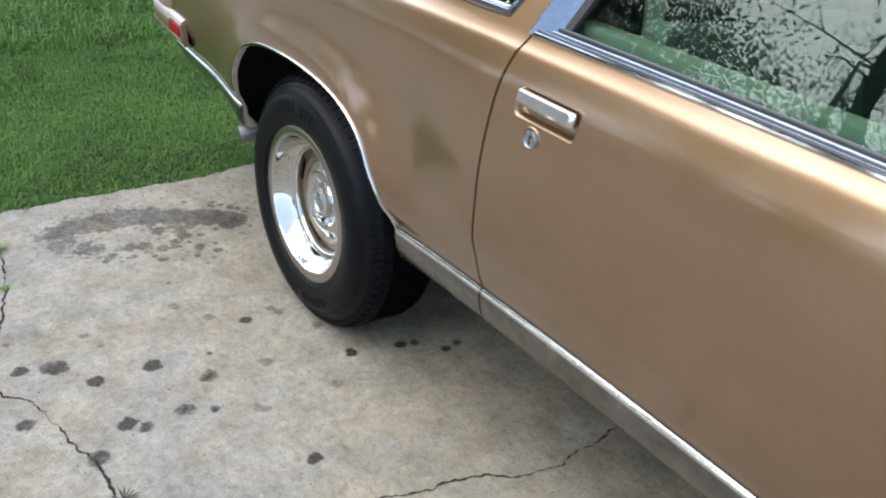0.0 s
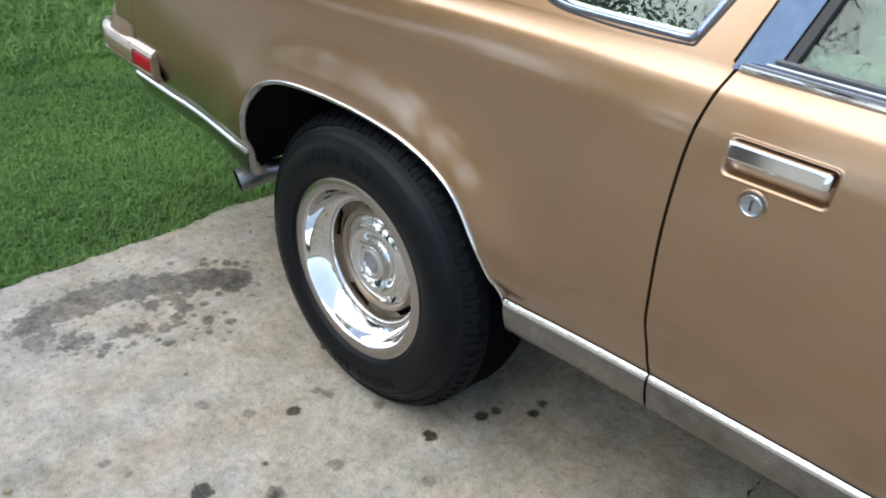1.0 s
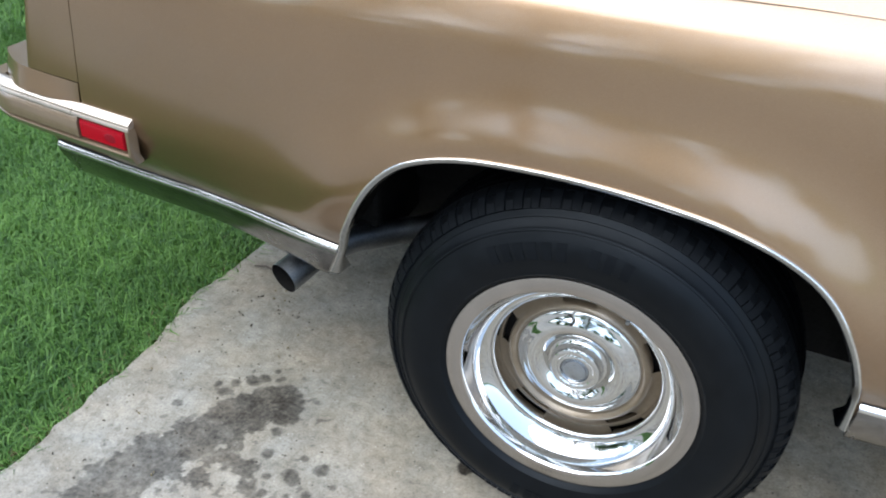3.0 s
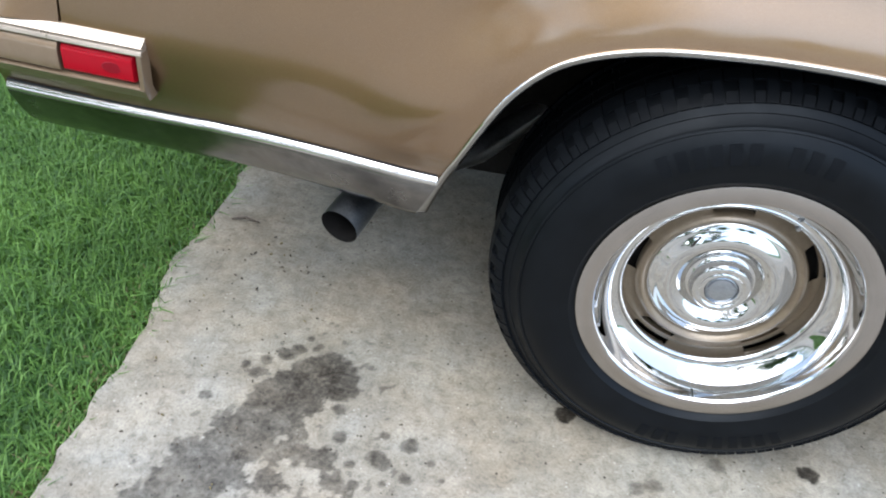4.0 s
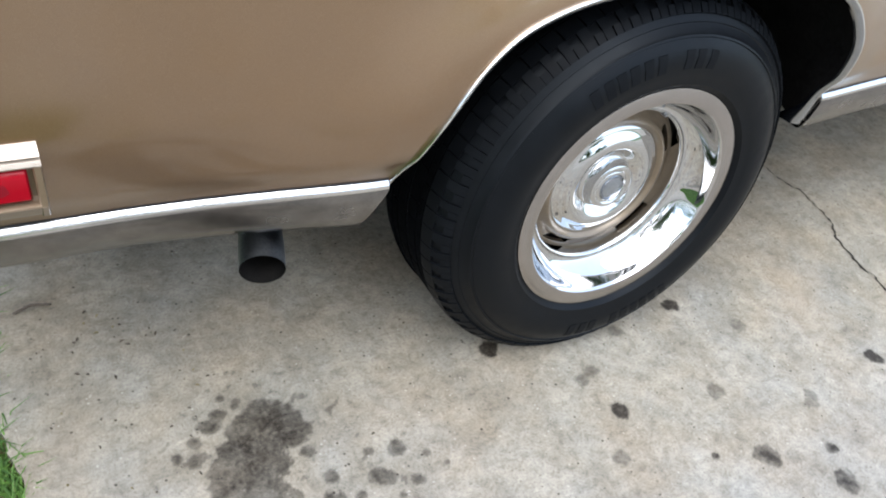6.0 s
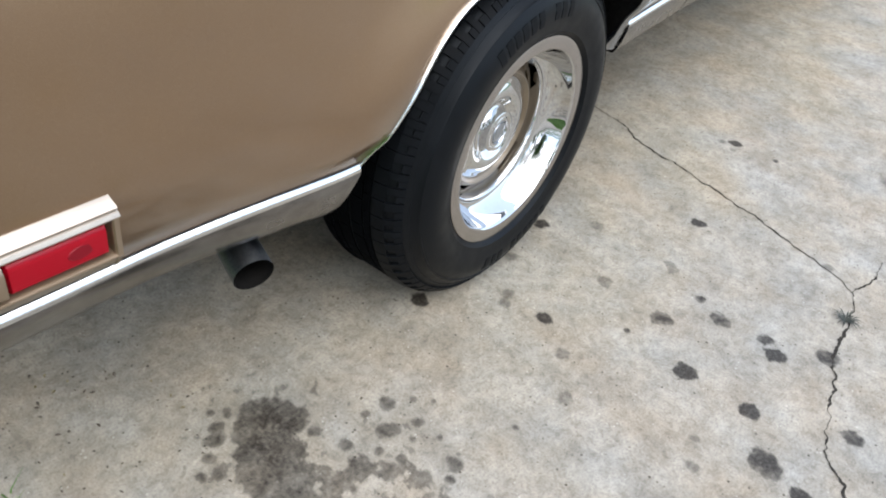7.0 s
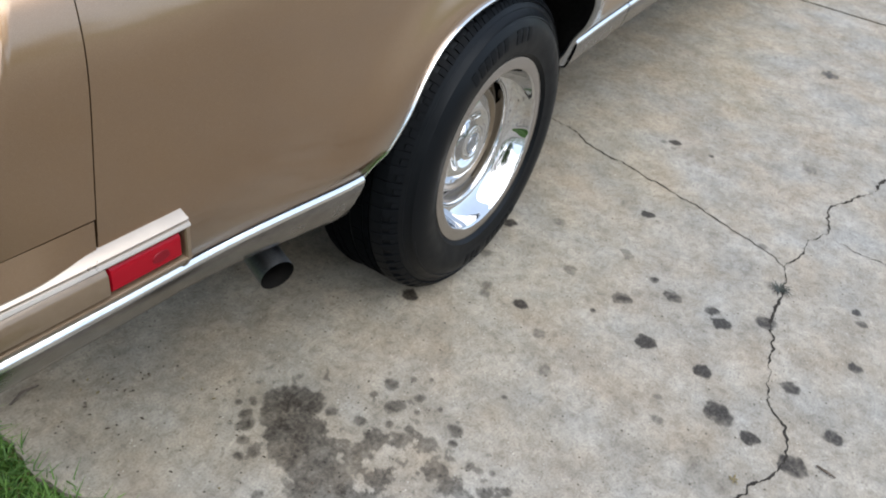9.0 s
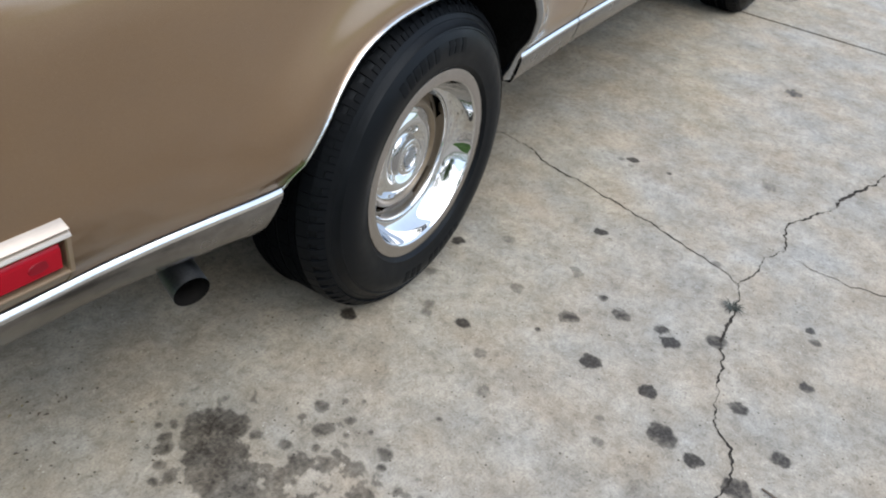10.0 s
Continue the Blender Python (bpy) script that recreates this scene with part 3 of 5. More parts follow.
def arch_panel(cx, rear_edge, front_edge, bottom, top_rows=True, y_in=0.022, rear_bottom=None):
    """A wing with its wheel opening: rings that grow from the opening to the panel's outline."""
    inner = ARCH + np.array([cx, 0.0])
    i1, i2 = 26, 68
    zs = np.linspace(bottom, TOP, 27)
    zr = np.linspace(rear_bottom or bottom, TOP, 27)
    outer = np.vstack([np.stack([rear_edge(zr), zr], 1)[:-1],
                       np.stack([np.linspace(float(rear_edge(TOP)), float(front_edge(TOP)), i2 - i1 + 1), np.full(i2 - i1 + 1, TOP)], 1)[:-1],
                       np.stack([front_edge(zs[::-1]), zs[::-1]], 1)])
    n_front = len(outer) - 26 - 42
    inner = np.vstack([even(inner[:i1 + 1], 27)[:-1], even(inner[i1:i2 + 1], 43)[:-1], even(inner[i2:], n_front)])
    rows = []
    centre = np.array([cx, 0.40])
    lip = inner + (centre - inner) * 0.012
    first = flank(lip)
    first[:, 1] += 0.008
    rows.append(first)
    for t in np.concatenate([[0.0, 0.01, 0.03], np.linspace(0.06, 1.0, 26)]):
        e = t * (0.55 + 0.45 * t)
        rows.append(flank(inner * (1 - e) + outer * e))
    bm = sheet(rows)
    edge = rows[-1].copy()
    back = edge.copy()
    back[:, 1] += y_in
    for a, b in ((0, 27), (68, len(edge))):
        sheet([edge[a:b], back[a:b]], bm=bm)
    if top_rows:
        xs0 = outer[26:69, 0]
        heights = [0.0, 0.008, 0.016, 0.023, 0.029, 0.034, 0.039, 0.043, 0.047, 0.050, 0.053, 0.056, 0.060, 0.066, 0.074, 0.084]
        grid = []
        for h in heights:
            row = []
            for k, x in enumerate(xs0):
                z = TOP + h * (1.0 - 0.35 * float(step(0.0, -0.6, x)))
                f = k / (len(xs0) - 1)
                xx = x + (1 - f) * float(rear_edge(z) - rear_edge(TOP)) + f * float(front_edge(z) - front_edge(TOP))
                row.append((xx, z))
            grid.append(flank(row))
        sheet(grid, bm=bm)
        ends = np.array([g[-1] for g in grid])
        endb = ends.copy()
        endb[:, 1] += y_in
        sheet([ends, endb], bm=bm)
    return finish(bm, 30)


quarter = arch_panel(0.0, cut_x, lambda z: gap_x(z) - 0.0027, 0.40, rear_bottom=0.45)
fix(both("quarter_panel", quarter, PAINT, car, "tan metallic rear quarter panel with flared wheel opening"))

DOOR_F = 2.02


PAN = (0.764, 0.913, 0.852, 0.906)      # handle opening: x0, x1, z0, z1


def flat_panel(x0, x1, bottom, top):
    """The door's skin between two shut lines, with turned-in edges and the handle's opening."""
    zs = np.concatenate([np.linspace(bottom, PAN[2], 26), [0.868, 0.882, 0.895], np.linspace(PAN[3], top, 20)])
    cols = np.concatenate([[PAN[0]], np.linspace(PAN[0] + 0.021, PAN[1] - 0.021, 6), np.linspace(PAN[1], float(x1(0.9)), 50)])
    rows = []
    for z in zs:
        xs = np.concatenate([np.linspace(float(x0(z)), PAN[0], 6)[:-1], cols])
        rows.append(flank(np.stack([xs, np.full(len(xs), z)], 1)))
    rows = np.array(rows)
    bm = sheet(rows)
    hole = [f for f in bm.faces if PAN[0] < f.calc_center_median().x < PAN[1] and PAN[2] < f.calc_center_median().z < PAN[3]]
    bmesh.ops.delete(bm, geom=hole, context="FACES")
    for edge in (rows[:, 0], rows[:, -1], rows[0]):
        back = edge.copy()
        back[:, 1] += 0.022
        sheet([edge, back], bm=bm)
    return finish(bm, 30)


doors = fix(both("door", flat_panel(lambda z: gap_x(z) + 0.0027, lambda z: DOOR_F + 0 * z, 0.40, 0.979), PAINT, car, "tan metallic car door, shut"))
door = doors[0]
fender = arch_panel(AXLE_F, lambda z: DOOR_F + 0.006 + 0 * z, lambda z: 3.62 + 0 * z, 0.40)
fix(both("front_fender", fender, PAINT, car, "tan metallic front fender"))


# dark structure behind the skin: sills, floor and jambs
# floor pan and trunk floor hang low, unseen, to shut light out underneath
# the box behind the rear wheels is added to close a light gap
for name, lo, hi in (("floor_pan", (0.47, 0.28, 0.22), (2.30, 1.44, 0.40)), ("sill_panel", (0.47, 0.03, 0.40), (2.30, 0.10, 0.95)), ("sill_panel", (0.47, 1.62, 0.40), (2.30, 1.69, 0.95)),
                     ("trunk_floor", (-1.00, 0.40, 0.21), (0.47, 1.32, 0.62)), ("tail_inner_panel", (-1.05, 0.03, 0.47), (-0.56, 0.10, 0.86)), ("tail_inner_panel", (-1.05, 1.62, 0.47), (-0.56, 1.69, 0.86)),
                     ("engine_bay", (2.30, 0.40, 0.30), (3.55, 1.32, 0.80)), ("tail_valance", (-1.05, 0.09, 0.40), (-0.50, 1.63, 0.47)), ("axle_housing", (-0.60, 0.20, 0.30), (-0.47, 1.52, 0.60))):
    fix(part(name, box(bmesh.new(), lo, hi, 0.01), BLACK, car, "black underbody metal"))


def wheel_well(cx):
    ring = ARCH + np.array([cx, 0.0])
    centre = np.array([cx, 0.36])
    small, big = ring + (centre - ring) * 0.022, ring + (ring - centre) * 0.08
    rows = []
    for y, f in ((0.0, 0.0), (0.03, 0.4), (0.08, 0.9), (0.2, 1.0), (0.38, 1.0)):
        p = small * (1 - f) + big * f
        rows.append([(x, float(side(x, min(z, 0.7))) + 0.004 + y, z) for x, z in p])
    bm = sheet(rows)
    cap = [bm.verts.new(p) for p in rows[-1]]
    bm.faces.new(cap)
    return finish(bm)


for cx in (0.0, AXLE_F):
    fix(both("wheel_well", wheel_well(cx), BLACK, car, "black inner wheel well"))


# ---- chrome mouldings ----
def arch_moulding(cx, which):
    p = ARCH
    rows = []
    foot = p[:, 1].min()
    for i in range(len(p)):
        a, b = p[max(i - 1, 0)], p[min(i + 1, len(p) - 1)]
        d = (b - a) / np.linalg.norm(b - a)
        n = np.array([-d[1], d[0]])
        y = float(side(p[i, 0], p[i, 1]))
        w = max(0.0, 1.0 - (p[i, 1] - foot) / 0.05)
        section = {"rim": [(0.0018, 0.000), (0.0017, 0.0046), (0.0009, 0.0056), (-0.0006, 0.0056), (-0.0014, 0.0050)],
                   "band": [(-0.0014, 0.0050), (-0.0058, 0.0030), (-0.0088, 0.0004), (-0.0098 - 0.005 * w, -0.0030), (-0.0106 - 0.009 * w, -0.006 - 0.034 * w)]}[which]
        rows.append([(p[i, 0] + n[0] * o + cx, y - out, p[i, 1] + n[1] * o) for o, out in section])
    return finish(sheet(rows), 60)


for cx in (0.0, AXLE_F):
    bands = fix(both("wheel_arch_moulding", arch_moulding(cx, "band"), BAND, car, "bright wheel opening moulding, its dark reflection put into the colour"))
    for rim, band in zip(both("moulding_rim", arch_moulding(cx, "rim"), CHROME, None, "thin polished rim"), bands):
        rim.parent = band


def sill_z(x):
    return curve([-1.2, -1.0, -0.80, -0.60, -0.50, -0.42, 0.40, 0.70, 2.0, 3.6], [0.470, 0.467, 0.465, 0.466, 0.464, 0.459, 0.456, 0.470, 0.476, 0.48], x)


def moulding(x0, x1, slant=0.0):
    """Rocker strip from x0 to x1; its front end may slope down along the wheel opening."""
    xs = np.linspace(x0, x1, max(8, int((x1 - x0) / 0.02)))
    panel, bead, shade_line = [], [], []
    for x in xs:
        z = float(sill_z(x))
        y = float(side(x, z))
        back = float(tuck(x))
        lean, tall = 0.55 * back, 1.0 + 0.2 * back
        cut = slant * float(step(x1 - 0.10, x1, x))
        panel.append([(x + cut * (dz + 0.012), y - o - lean * (dz + 0.01), z + dz * tall) for o, dz in ((0.000, -0.010), (0.0065, -0.011), (0.0075, -0.016), (0.0050 + 0.0015 * back, -0.030), (0.004 * back, -0.050), (-0.0065 + 0.0055 * back, -0.068), (-0.0125 + 0.0045 * back, -0.078), (-0.018 + 0.004 * back, -0.080), (-0.05, -0.081))])
        bead.append([(x, y - o, z + dz) for o, dz in ((-0.004, 0.0016), (0.0005, 0.0018), (0.0018, 0.0008), (0.0062, -0.0048), (0.0070, -0.0070), (0.0066, -0.0118), (0.004, -0.0145))])
    # black strip drawn where a shadow gap runs above the bead
    for x in xs:
        z = float(sill_z(x))
        y = float(side(x, z + 0.004))
        shade_line.append([(x, y - o, z + dz) for o, dz in ((-0.001, 0.0042), (0.0012, 0.0036), (0.0014, 0.0016), (0.0005, 0.0))])
    ends = []
    for rows, keep in ((panel, 0), (bead, 1)):
        bm = sheet(rows)
        for row in (rows[0], rows[-1]):
            bm.faces.new([bm.verts.new(q) for q in row])
        ends.append(finish(bm, 50))
    a, b = fix(both("rocker_moulding", ends[0], BRUSHED, car, "weathered bright metal lower body moulding"))
    c, d = both("bead", ends[1], BEAD, None, "polished bright bead")
    e, f = both("bead_seal", finish(sheet(shade_line), 50), SEAL_SHADE, None, "thin black strip in place of the shadow line above the bead")
    for bead_ob, holder in ((c, a), (d, b), (e, a), (f, b)):
        bead_ob.parent = holder


moulding(-1.100, -0.432, 0.45)
moulding(0.4085, float(gap_x(0.44)) - 0.0025)
moulding(float(gap_x(0.44)) + 0.0025, DOOR_F - 0.004)
moulding(DOOR_F + 0.006, 2.405)


# ---- tail: end cap, filler, bumper with marker lamp ----
def tail_cap():
    rows = []
    for z in np.concatenate([np.linspace(0.6462, 0.86, 16), np.linspace(0.87, 0.958, 16)]):
        x0 = float(cut_x(z)) - 0.0017
        x1 = float(curve([0.60, 0.70, 0.79, 0.85, 0.90, 0.96], [-1.082, -1.060, -1.035, -1.012, -0.990, -0.962], z))
        row = [(x0 + 0.0, float(side(x0, z)) + 0.02, z)]
        for f in np.linspace(0, 1, 22):
            x = x0 + (x1 - x0) * f
            row.append((x, float(side(x, z)), z))
        y1 = row[-1][1]
        row += [(x1 - 0.006, y1 + 0.0015, z), (x1 - 0.0095, y1 + 0.006, z), (x1 - 0.010, y1 + 0.014, z), (x1 - 0.004, y1 + 0.028, z), (x1 - 0.002, y1 + 0.06, z), (x1 - 0.004, y1 + 0.2, z)]
        rows.append(row)
    low = [(x, y + 0.02, z) for x, y, z in rows[0]]
    return finish(sheet([low] + rows), 35)


fix(both("tail_end_cap", tail_cap(), PAINT, car, "tan metallic rear fender end cap"))


def tail_filler():
    rows = []
    for k, f in enumerate(np.linspace(0, 1, 14)):
        z = 0.6440 - 0.0410 * f
        row = []
        for g in np.linspace(0, 1, 26):
            x = float(cut_x(z)) - 0.0035 - 0.225 * g
            lift = 0.004 * g * g
            y = float(side(x, 0.65)) - 0.0005 + 0.001 * (1 - f) - 0.0105 * f * step(0.0, 0.4, g) + 0.10 * max(0, g - 0.55) ** 2 * 2
            row.append((x, y, z + lift * (1 - f)))
        rows.append(row)
    inward = [(x, y + 0.06, z) for x, y, z in rows[0]]
    start = [[(x, y + dy, z) for x, y, z in (r[0] for r in rows)] for dy in (0.0, 0.02)]
    bm = sheet([inward] + rows)
    sheet(start, bm=bm)
    return finish(bm, 40)


fix(both("bumper_filler", tail_filler(), PAINT, car, "tan flexible filler above the bumper"))

# skin of the tail under the bumper, turned in at its end
low_tail = []
for z in np.linspace(0.45, 0.598, 16):
    xs = np.linspace(-0.9600, -1.108, 24)
    row = [(x, float(side(x, z)) + 0.0015, z) for x in xs]
    row += [(-1.113, row[-1][1] + 0.006, z), (-1.114, row[-1][1] + 0.10, z)]
    low_tail.append(row)
fix(both("tail_lower_panel", finish(sheet(low_tail), 35), PAINT, car, "tan metallic lower tail panel"))

BX0, BX1 = -0.8355, -1.205      # the bumper's wrapped end, front and back
MX0, MX1 = -0.849, -0.957      # the lens


def bump_y(x):
    """Outer face of the wrapped bumper end, curving round to the rear."""
    return side(x, 0.60) - 0.016 + 0.9 * np.clip(-1.13 - np.asarray(x, float), 0, None) ** 2 * 4


def bump_z(x):
    return -0.003 + 0.008 * (-0.84 - x)


def strip(section, x0, x1, n=40, bm=None, capped=False):
    xs = np.linspace(x0, x1, n)
    rows = [[(x, float(bump_y(x)) + o, z + bump_z(x)) for o, z in section] for x in xs]
    bm = sheet(rows, bm=bm)
    if capped:
        bm.faces.new([bm.verts.new(p) for p in rows[0]])
    return bm


def bumper():
    # broad sloping top, raised box behind the lens, ribbed foot
    bm = strip([(0.0120, 0.5868), (0.0060, 0.5866), (0.0042, 0.5856), (-0.0008, 0.5772), (-0.0018, 0.5745), (-0.0014, 0.5462), (0.0016, 0.5436), (0.0100, 0.5424)], MX1 - 0.002, BX1, 30, None, True)
    strip([(0.0145, 0.5432), (0.0020, 0.5412), (-0.0008, 0.5398), (-0.0012, 0.5375), (0.0008, 0.5355), (0.0022, 0.5345), (0.0052, 0.5275), (0.0105, 0.5212), (0.040, 0.518)], BX0 - 0.002, BX1, 40, bm)
    # upright closing the frame's front end
    y = float(bump_y(BX0))
    sheet([[(BX0 + 0.0006, y + 0.020 + sink, z), (BX0, y + 0.002 + sink, z), (BX0 - 0.0014, y - 0.0008 + sink, z), (BX0 - 0.0072, y - 0.0006 + sink, z), (BX0 - 0.0088, y + 0.0014 + sink, z), (BX0 - 0.0092, y + 0.0145, z)]
           for z, sink in ((0.5165, 0.010), (0.5245, 0.0052), (0.5315, 0.0022), (0.5345, 0.0), (0.56, 0.0), (0.5885, 0.0))], bm=bm)
    # recess behind the lens
    sheet([[(x, float(bump_y(x)) + 0.0145, z) for z in (0.535, 0.592)] for x in (BX0 - 0.004, MX1 - 0.01)], bm=bm)
    # across the back
    y0, y1 = float(bump_y(BX1)), 2 * CENTRE - float(bump_y(BX1))
    back = []
    for y in np.linspace(y0, y1, 24):
        bow = 0.05 * (1 - ((y - CENTRE) / (CENTRE - y0)) ** 2)
        back.append([(BX1 - bow + o, y, z) for o, z in ((0.04, 0.609), (0.003, 0.607), (0.0, 0.600), (0.004, 0.583), (0.0, 0.575), (0.0, 0.548), (0.004, 0.541), (0.0, 0.530), (0.03, 0.522))])
    sheet(back, bm=bm)
    return finish(bm, 35)


rear_bumper = fix(part("rear_bumper", bumper(), FASCIA, car, "pale tan wraparound rear bumper with ribbed face"))
trim_top = strip([(0.024, 0.6070), (0.0165, 0.6078), (0.0150, 0.6072), (0.0024, 0.5996), (0.0014, 0.5984), (0.0046, 0.5966), (0.0046, 0.5956), (0.0004, 0.5936), (-0.0018, 0.5896), (-0.0014, 0.5880), (0.0030, 0.5870), (0.0120, 0.5868)], BX0, BX1, capped=True)
part("bumper_trim", finish(trim_top, 25), TRIM, rear_bumper, "pale satin strip along the bumper's top, sky sheen put into its colour")
twin = other_side(strip([(0.030, 0.606), (0.0, 0.603), (0.002, 0.585), (0.001, 0.56), (0.004, 0.535), (0.012, 0.522)], BX0, BX1))
fix(part("bumper_end", finish(twin), FASCIA, car, "pale tan bumper end"))


def lens():
    bm = bmesh.new()
    sec = [(0.0135, 0.5838), (0.0050, 0.5832), (0.0028, 0.5815), (0.0008, 0.5775), (0.0002, 0.5735), (0.0006, 0.5490), (0.0030, 0.5462), (0.0135, 0.5452)]
    xs = np.concatenate([[MX0 - 0.0005], np.linspace(MX0 - 0.003, MX1 + 0.003, 14), [MX1 + 0.0005]])
    rows = []
    for k, x in enumerate(xs):
        dip = 0.004 if k in (0, len(xs) - 1) else 0.0
        rows.append([(x, float(bump_y(x)) + o + dip, z + bump_z(x)) for o, z in sec])
    sheet(rows, bm=bm)
    for row in (rows[0], rows[-1]):
        bm.faces.new([bm.verts.new(p) for p in row])
    return finish(bm, 35)


marker = part("marker_lamp", lens(), RED, rear_bumper, "red side marker lens")
core = revolve([(0.0001, -0.0003), (0.011, -0.0002), (0.014, 0.003)], 20)
for v in core.verts:
    v.co.z *= 0.7
    v.co.x *= 1.25
core_ob = part("bulb_shadow", core, REDBULB, marker, "dark bulb seen in the lens")
core_ob.location = (MX0 - 0.032, float(bump_y(MX0 - 0.032)) + 0.0000, 0.561)


# ---- exhaust tip ----
def exhaust():
    d = Vector((-0.28, -0.93, -0.20)).normalized()
    mouth = Vector((-0.586, 0.029, 0.302))
    pts = [mouth - d * s for s in (0.0, 0.02, 0.05, 0.085)]
    bend = [mouth - d * 0.085 + Vector((0.05, 0.07, 0.012)), mouth - d * 0.085 + Vector((0.16, 0.18, 0.01)), Vector((-0.30, 0.42, 0.36)), Vector((0.5, 0.5, 0.27))]
    outer = tube(pts + bend, [0.0325, 0.0325, 0.032, 0.031, 0.028, 0.026, 0.026, 0.026], 28, caps=False)
    inside = tube([mouth - d * s for s in (0.0, 0.004, 0.03, 0.085)], [0.0325, 0.030, 0.0295, 0.0295], 28, caps="end")
    return finish(outer), finish(inside, weld=0.00001)


pipe_out, pipe_in = exhaust()
pipe = fix(part("exhaust_pipe", pipe_out, STEEL, car, "dull steel exhaust tailpipe"))
part("pipe_bore", pipe_in, SOOT, pipe, "sooty black pipe mouth")


# ---- wheels ----
def tyre_mesh():
    half = [(0.206, -0.040), (0.212, -0.050), (0.219, -0.0560), (0.2205, -0.0575), (0.2225, -0.0575), (0.236, -0.0612), (0.252, -0.0635), (0.268, -0.0625), (0.282, -0.0575),
            (0.292, -0.0515), (0.2935, -0.0528), (0.2965, -0.0510), (0.2985, -0.0470), (0.3085, -0.0385), (0.310, -0.0390), (0.3125, -0.0368), (0.3160, -0.0348), (0.3300, -0.0225), (0.3385, -0.009), (0.3415, 0.005), (0.3425, 0.017), (0.343, 0.065)]
    prof = half + [(r, 0.130 - y) for r, y in half[-2::-1]]
    return revolve(prof, 144)


def arc_block(bm, profile, a0, a1, rise, n=2):
    """A raised block on a turned surface: profile (r, y, outward r, outward y)."""
    rows_hi, rows_lo = [], []
    for k in range(n + 1):
        a = radians(a0 + (a1 - a0) * k / n)
        c, s = math.cos(a), math.sin(a)
        rows_hi.append([((r + nr * rise) * c, y + ny * rise, (r + nr * rise) * s) for r, y, nr, ny in profile])
        rows_lo.append([((r - nr * 0.003) * c, y - ny * 0.003, (r - nr * 0.003) * s) for r, y, nr, ny in profile])
    sheet(rows_hi, bm=bm)
    for hi, lo in ((rows_hi[0], rows_lo[0]), (rows_hi[-1], rows_lo[-1])):
        sheet([hi, lo], bm=bm)
    for j in (0, -1):
        sheet([[row[j] for row in rows_hi], [row[j] for row in rows_lo]], bm=bm)


def squash(bm):
    """Lets the tyre sit on the ground with a flat foot and a slight bulge."""
    for v in bm.verts:
        if v.co.z < -0.20:
            t = min(1.0, (-0.20 - v.co.z) / 0.13)
            v.co.y += (0.003 * t) * (-1 if v.co.y < 0.065 else 1)
        if v.co.z < -AXLE_Z:
            v.co.z = -AXLE_Z + 0.05 * (v.co.z + AXLE_Z) * 0
    return bm


def tread_mesh():
    bm = bmesh.new()
    rng = random.Random(4)
    shoulder = [(0.3190, -0.0322, 0.66, -0.75), (0.3300, -0.0225, 0.74, -0.67), (0.3385, -0.0090, 0.84, -0.54), (0.3415, 0.0050, 0.97, -0.22), (0.3422, 0.014, 1.0, 0.0)]
    far = [(r, 0.130 - y, nr, -ny) for r, y, nr, ny in shoulder[2:]]
    ribs = [[(0.343, a, 1, 0), (0.343, b, 1, 0)] for a, b in ((0.019, 0.032), (0.036, 0.062), (0.068, 0.094), (0.098, 0.111))]
    a, k = 0.0, 0
    while a < 359.0:
        w = (5.2, 5.9, 4.7)[k % 3]
        w = min(w, 360.0 - a)
        arc_block(bm, far, a + 0.22, a + w - 0.35, 0.0062)
        for j, rib in enumerate(ribs):
            off = (0.0, w * 0.5, w * 0.25, w * 0.6)[j]
            arc_block(bm, rib, a + off + 0.12, a + off + w - 0.12, 0.0025)
        a += w
        k += 1
    return bm


def shoulder_mesh():
    """Notched blocks along the tyre's outer shoulder."""
    bm = bmesh.new()
    outer = [(0.3190, -0.0322, 0.66, -0.75), (0.3300, -0.0225, 0.74, -0.67), (0.3385, -0.0090, 0.84, -0.54)]
    inner = [(0.3385, -0.0090, 0.84, -0.54), (0.3415, 0.0050, 0.97, -0.22), (0.3422, 0.014, 1.0, 0.0)]
    a, k = 0.0, 0
    while a < 359.0:
        w = min((5.2, 5.9, 4.7)[k % 3], 360.0 - a)
        arc_block(bm, outer, a + 0.24, a + w * 0.52 - 0.09, 0.0040)
        arc_block(bm, outer[:2], a + w * 0.52 + 0.09, a + w - 0.24, 0.0036)
        arc_block(bm, inner, a + 0.20, a + w - 0.20, 0.0040)
        a += w
        k += 1
    return bm


def lettering():
    """Raised bars round the sidewall where worn lettering stands."""
    bm = bmesh.new()
    for start in (76.0, 256.0):
        for g in (0.0, 5.6, 10.4, 21.0, 26.0, 31.0, 35.5, 40.0, 45.0):
            prof = [(0.250, -0.0634, 0, -1), (0.264, -0.0630, 0, -1), (0.278, -0.0592, 0, -1)]
            arc_block(bm, prof, start + g, start + g + 3.2, 0.0009, 2)
    return bm


SLOT_R0, SLOT_R1 = 0.124, 0.1385


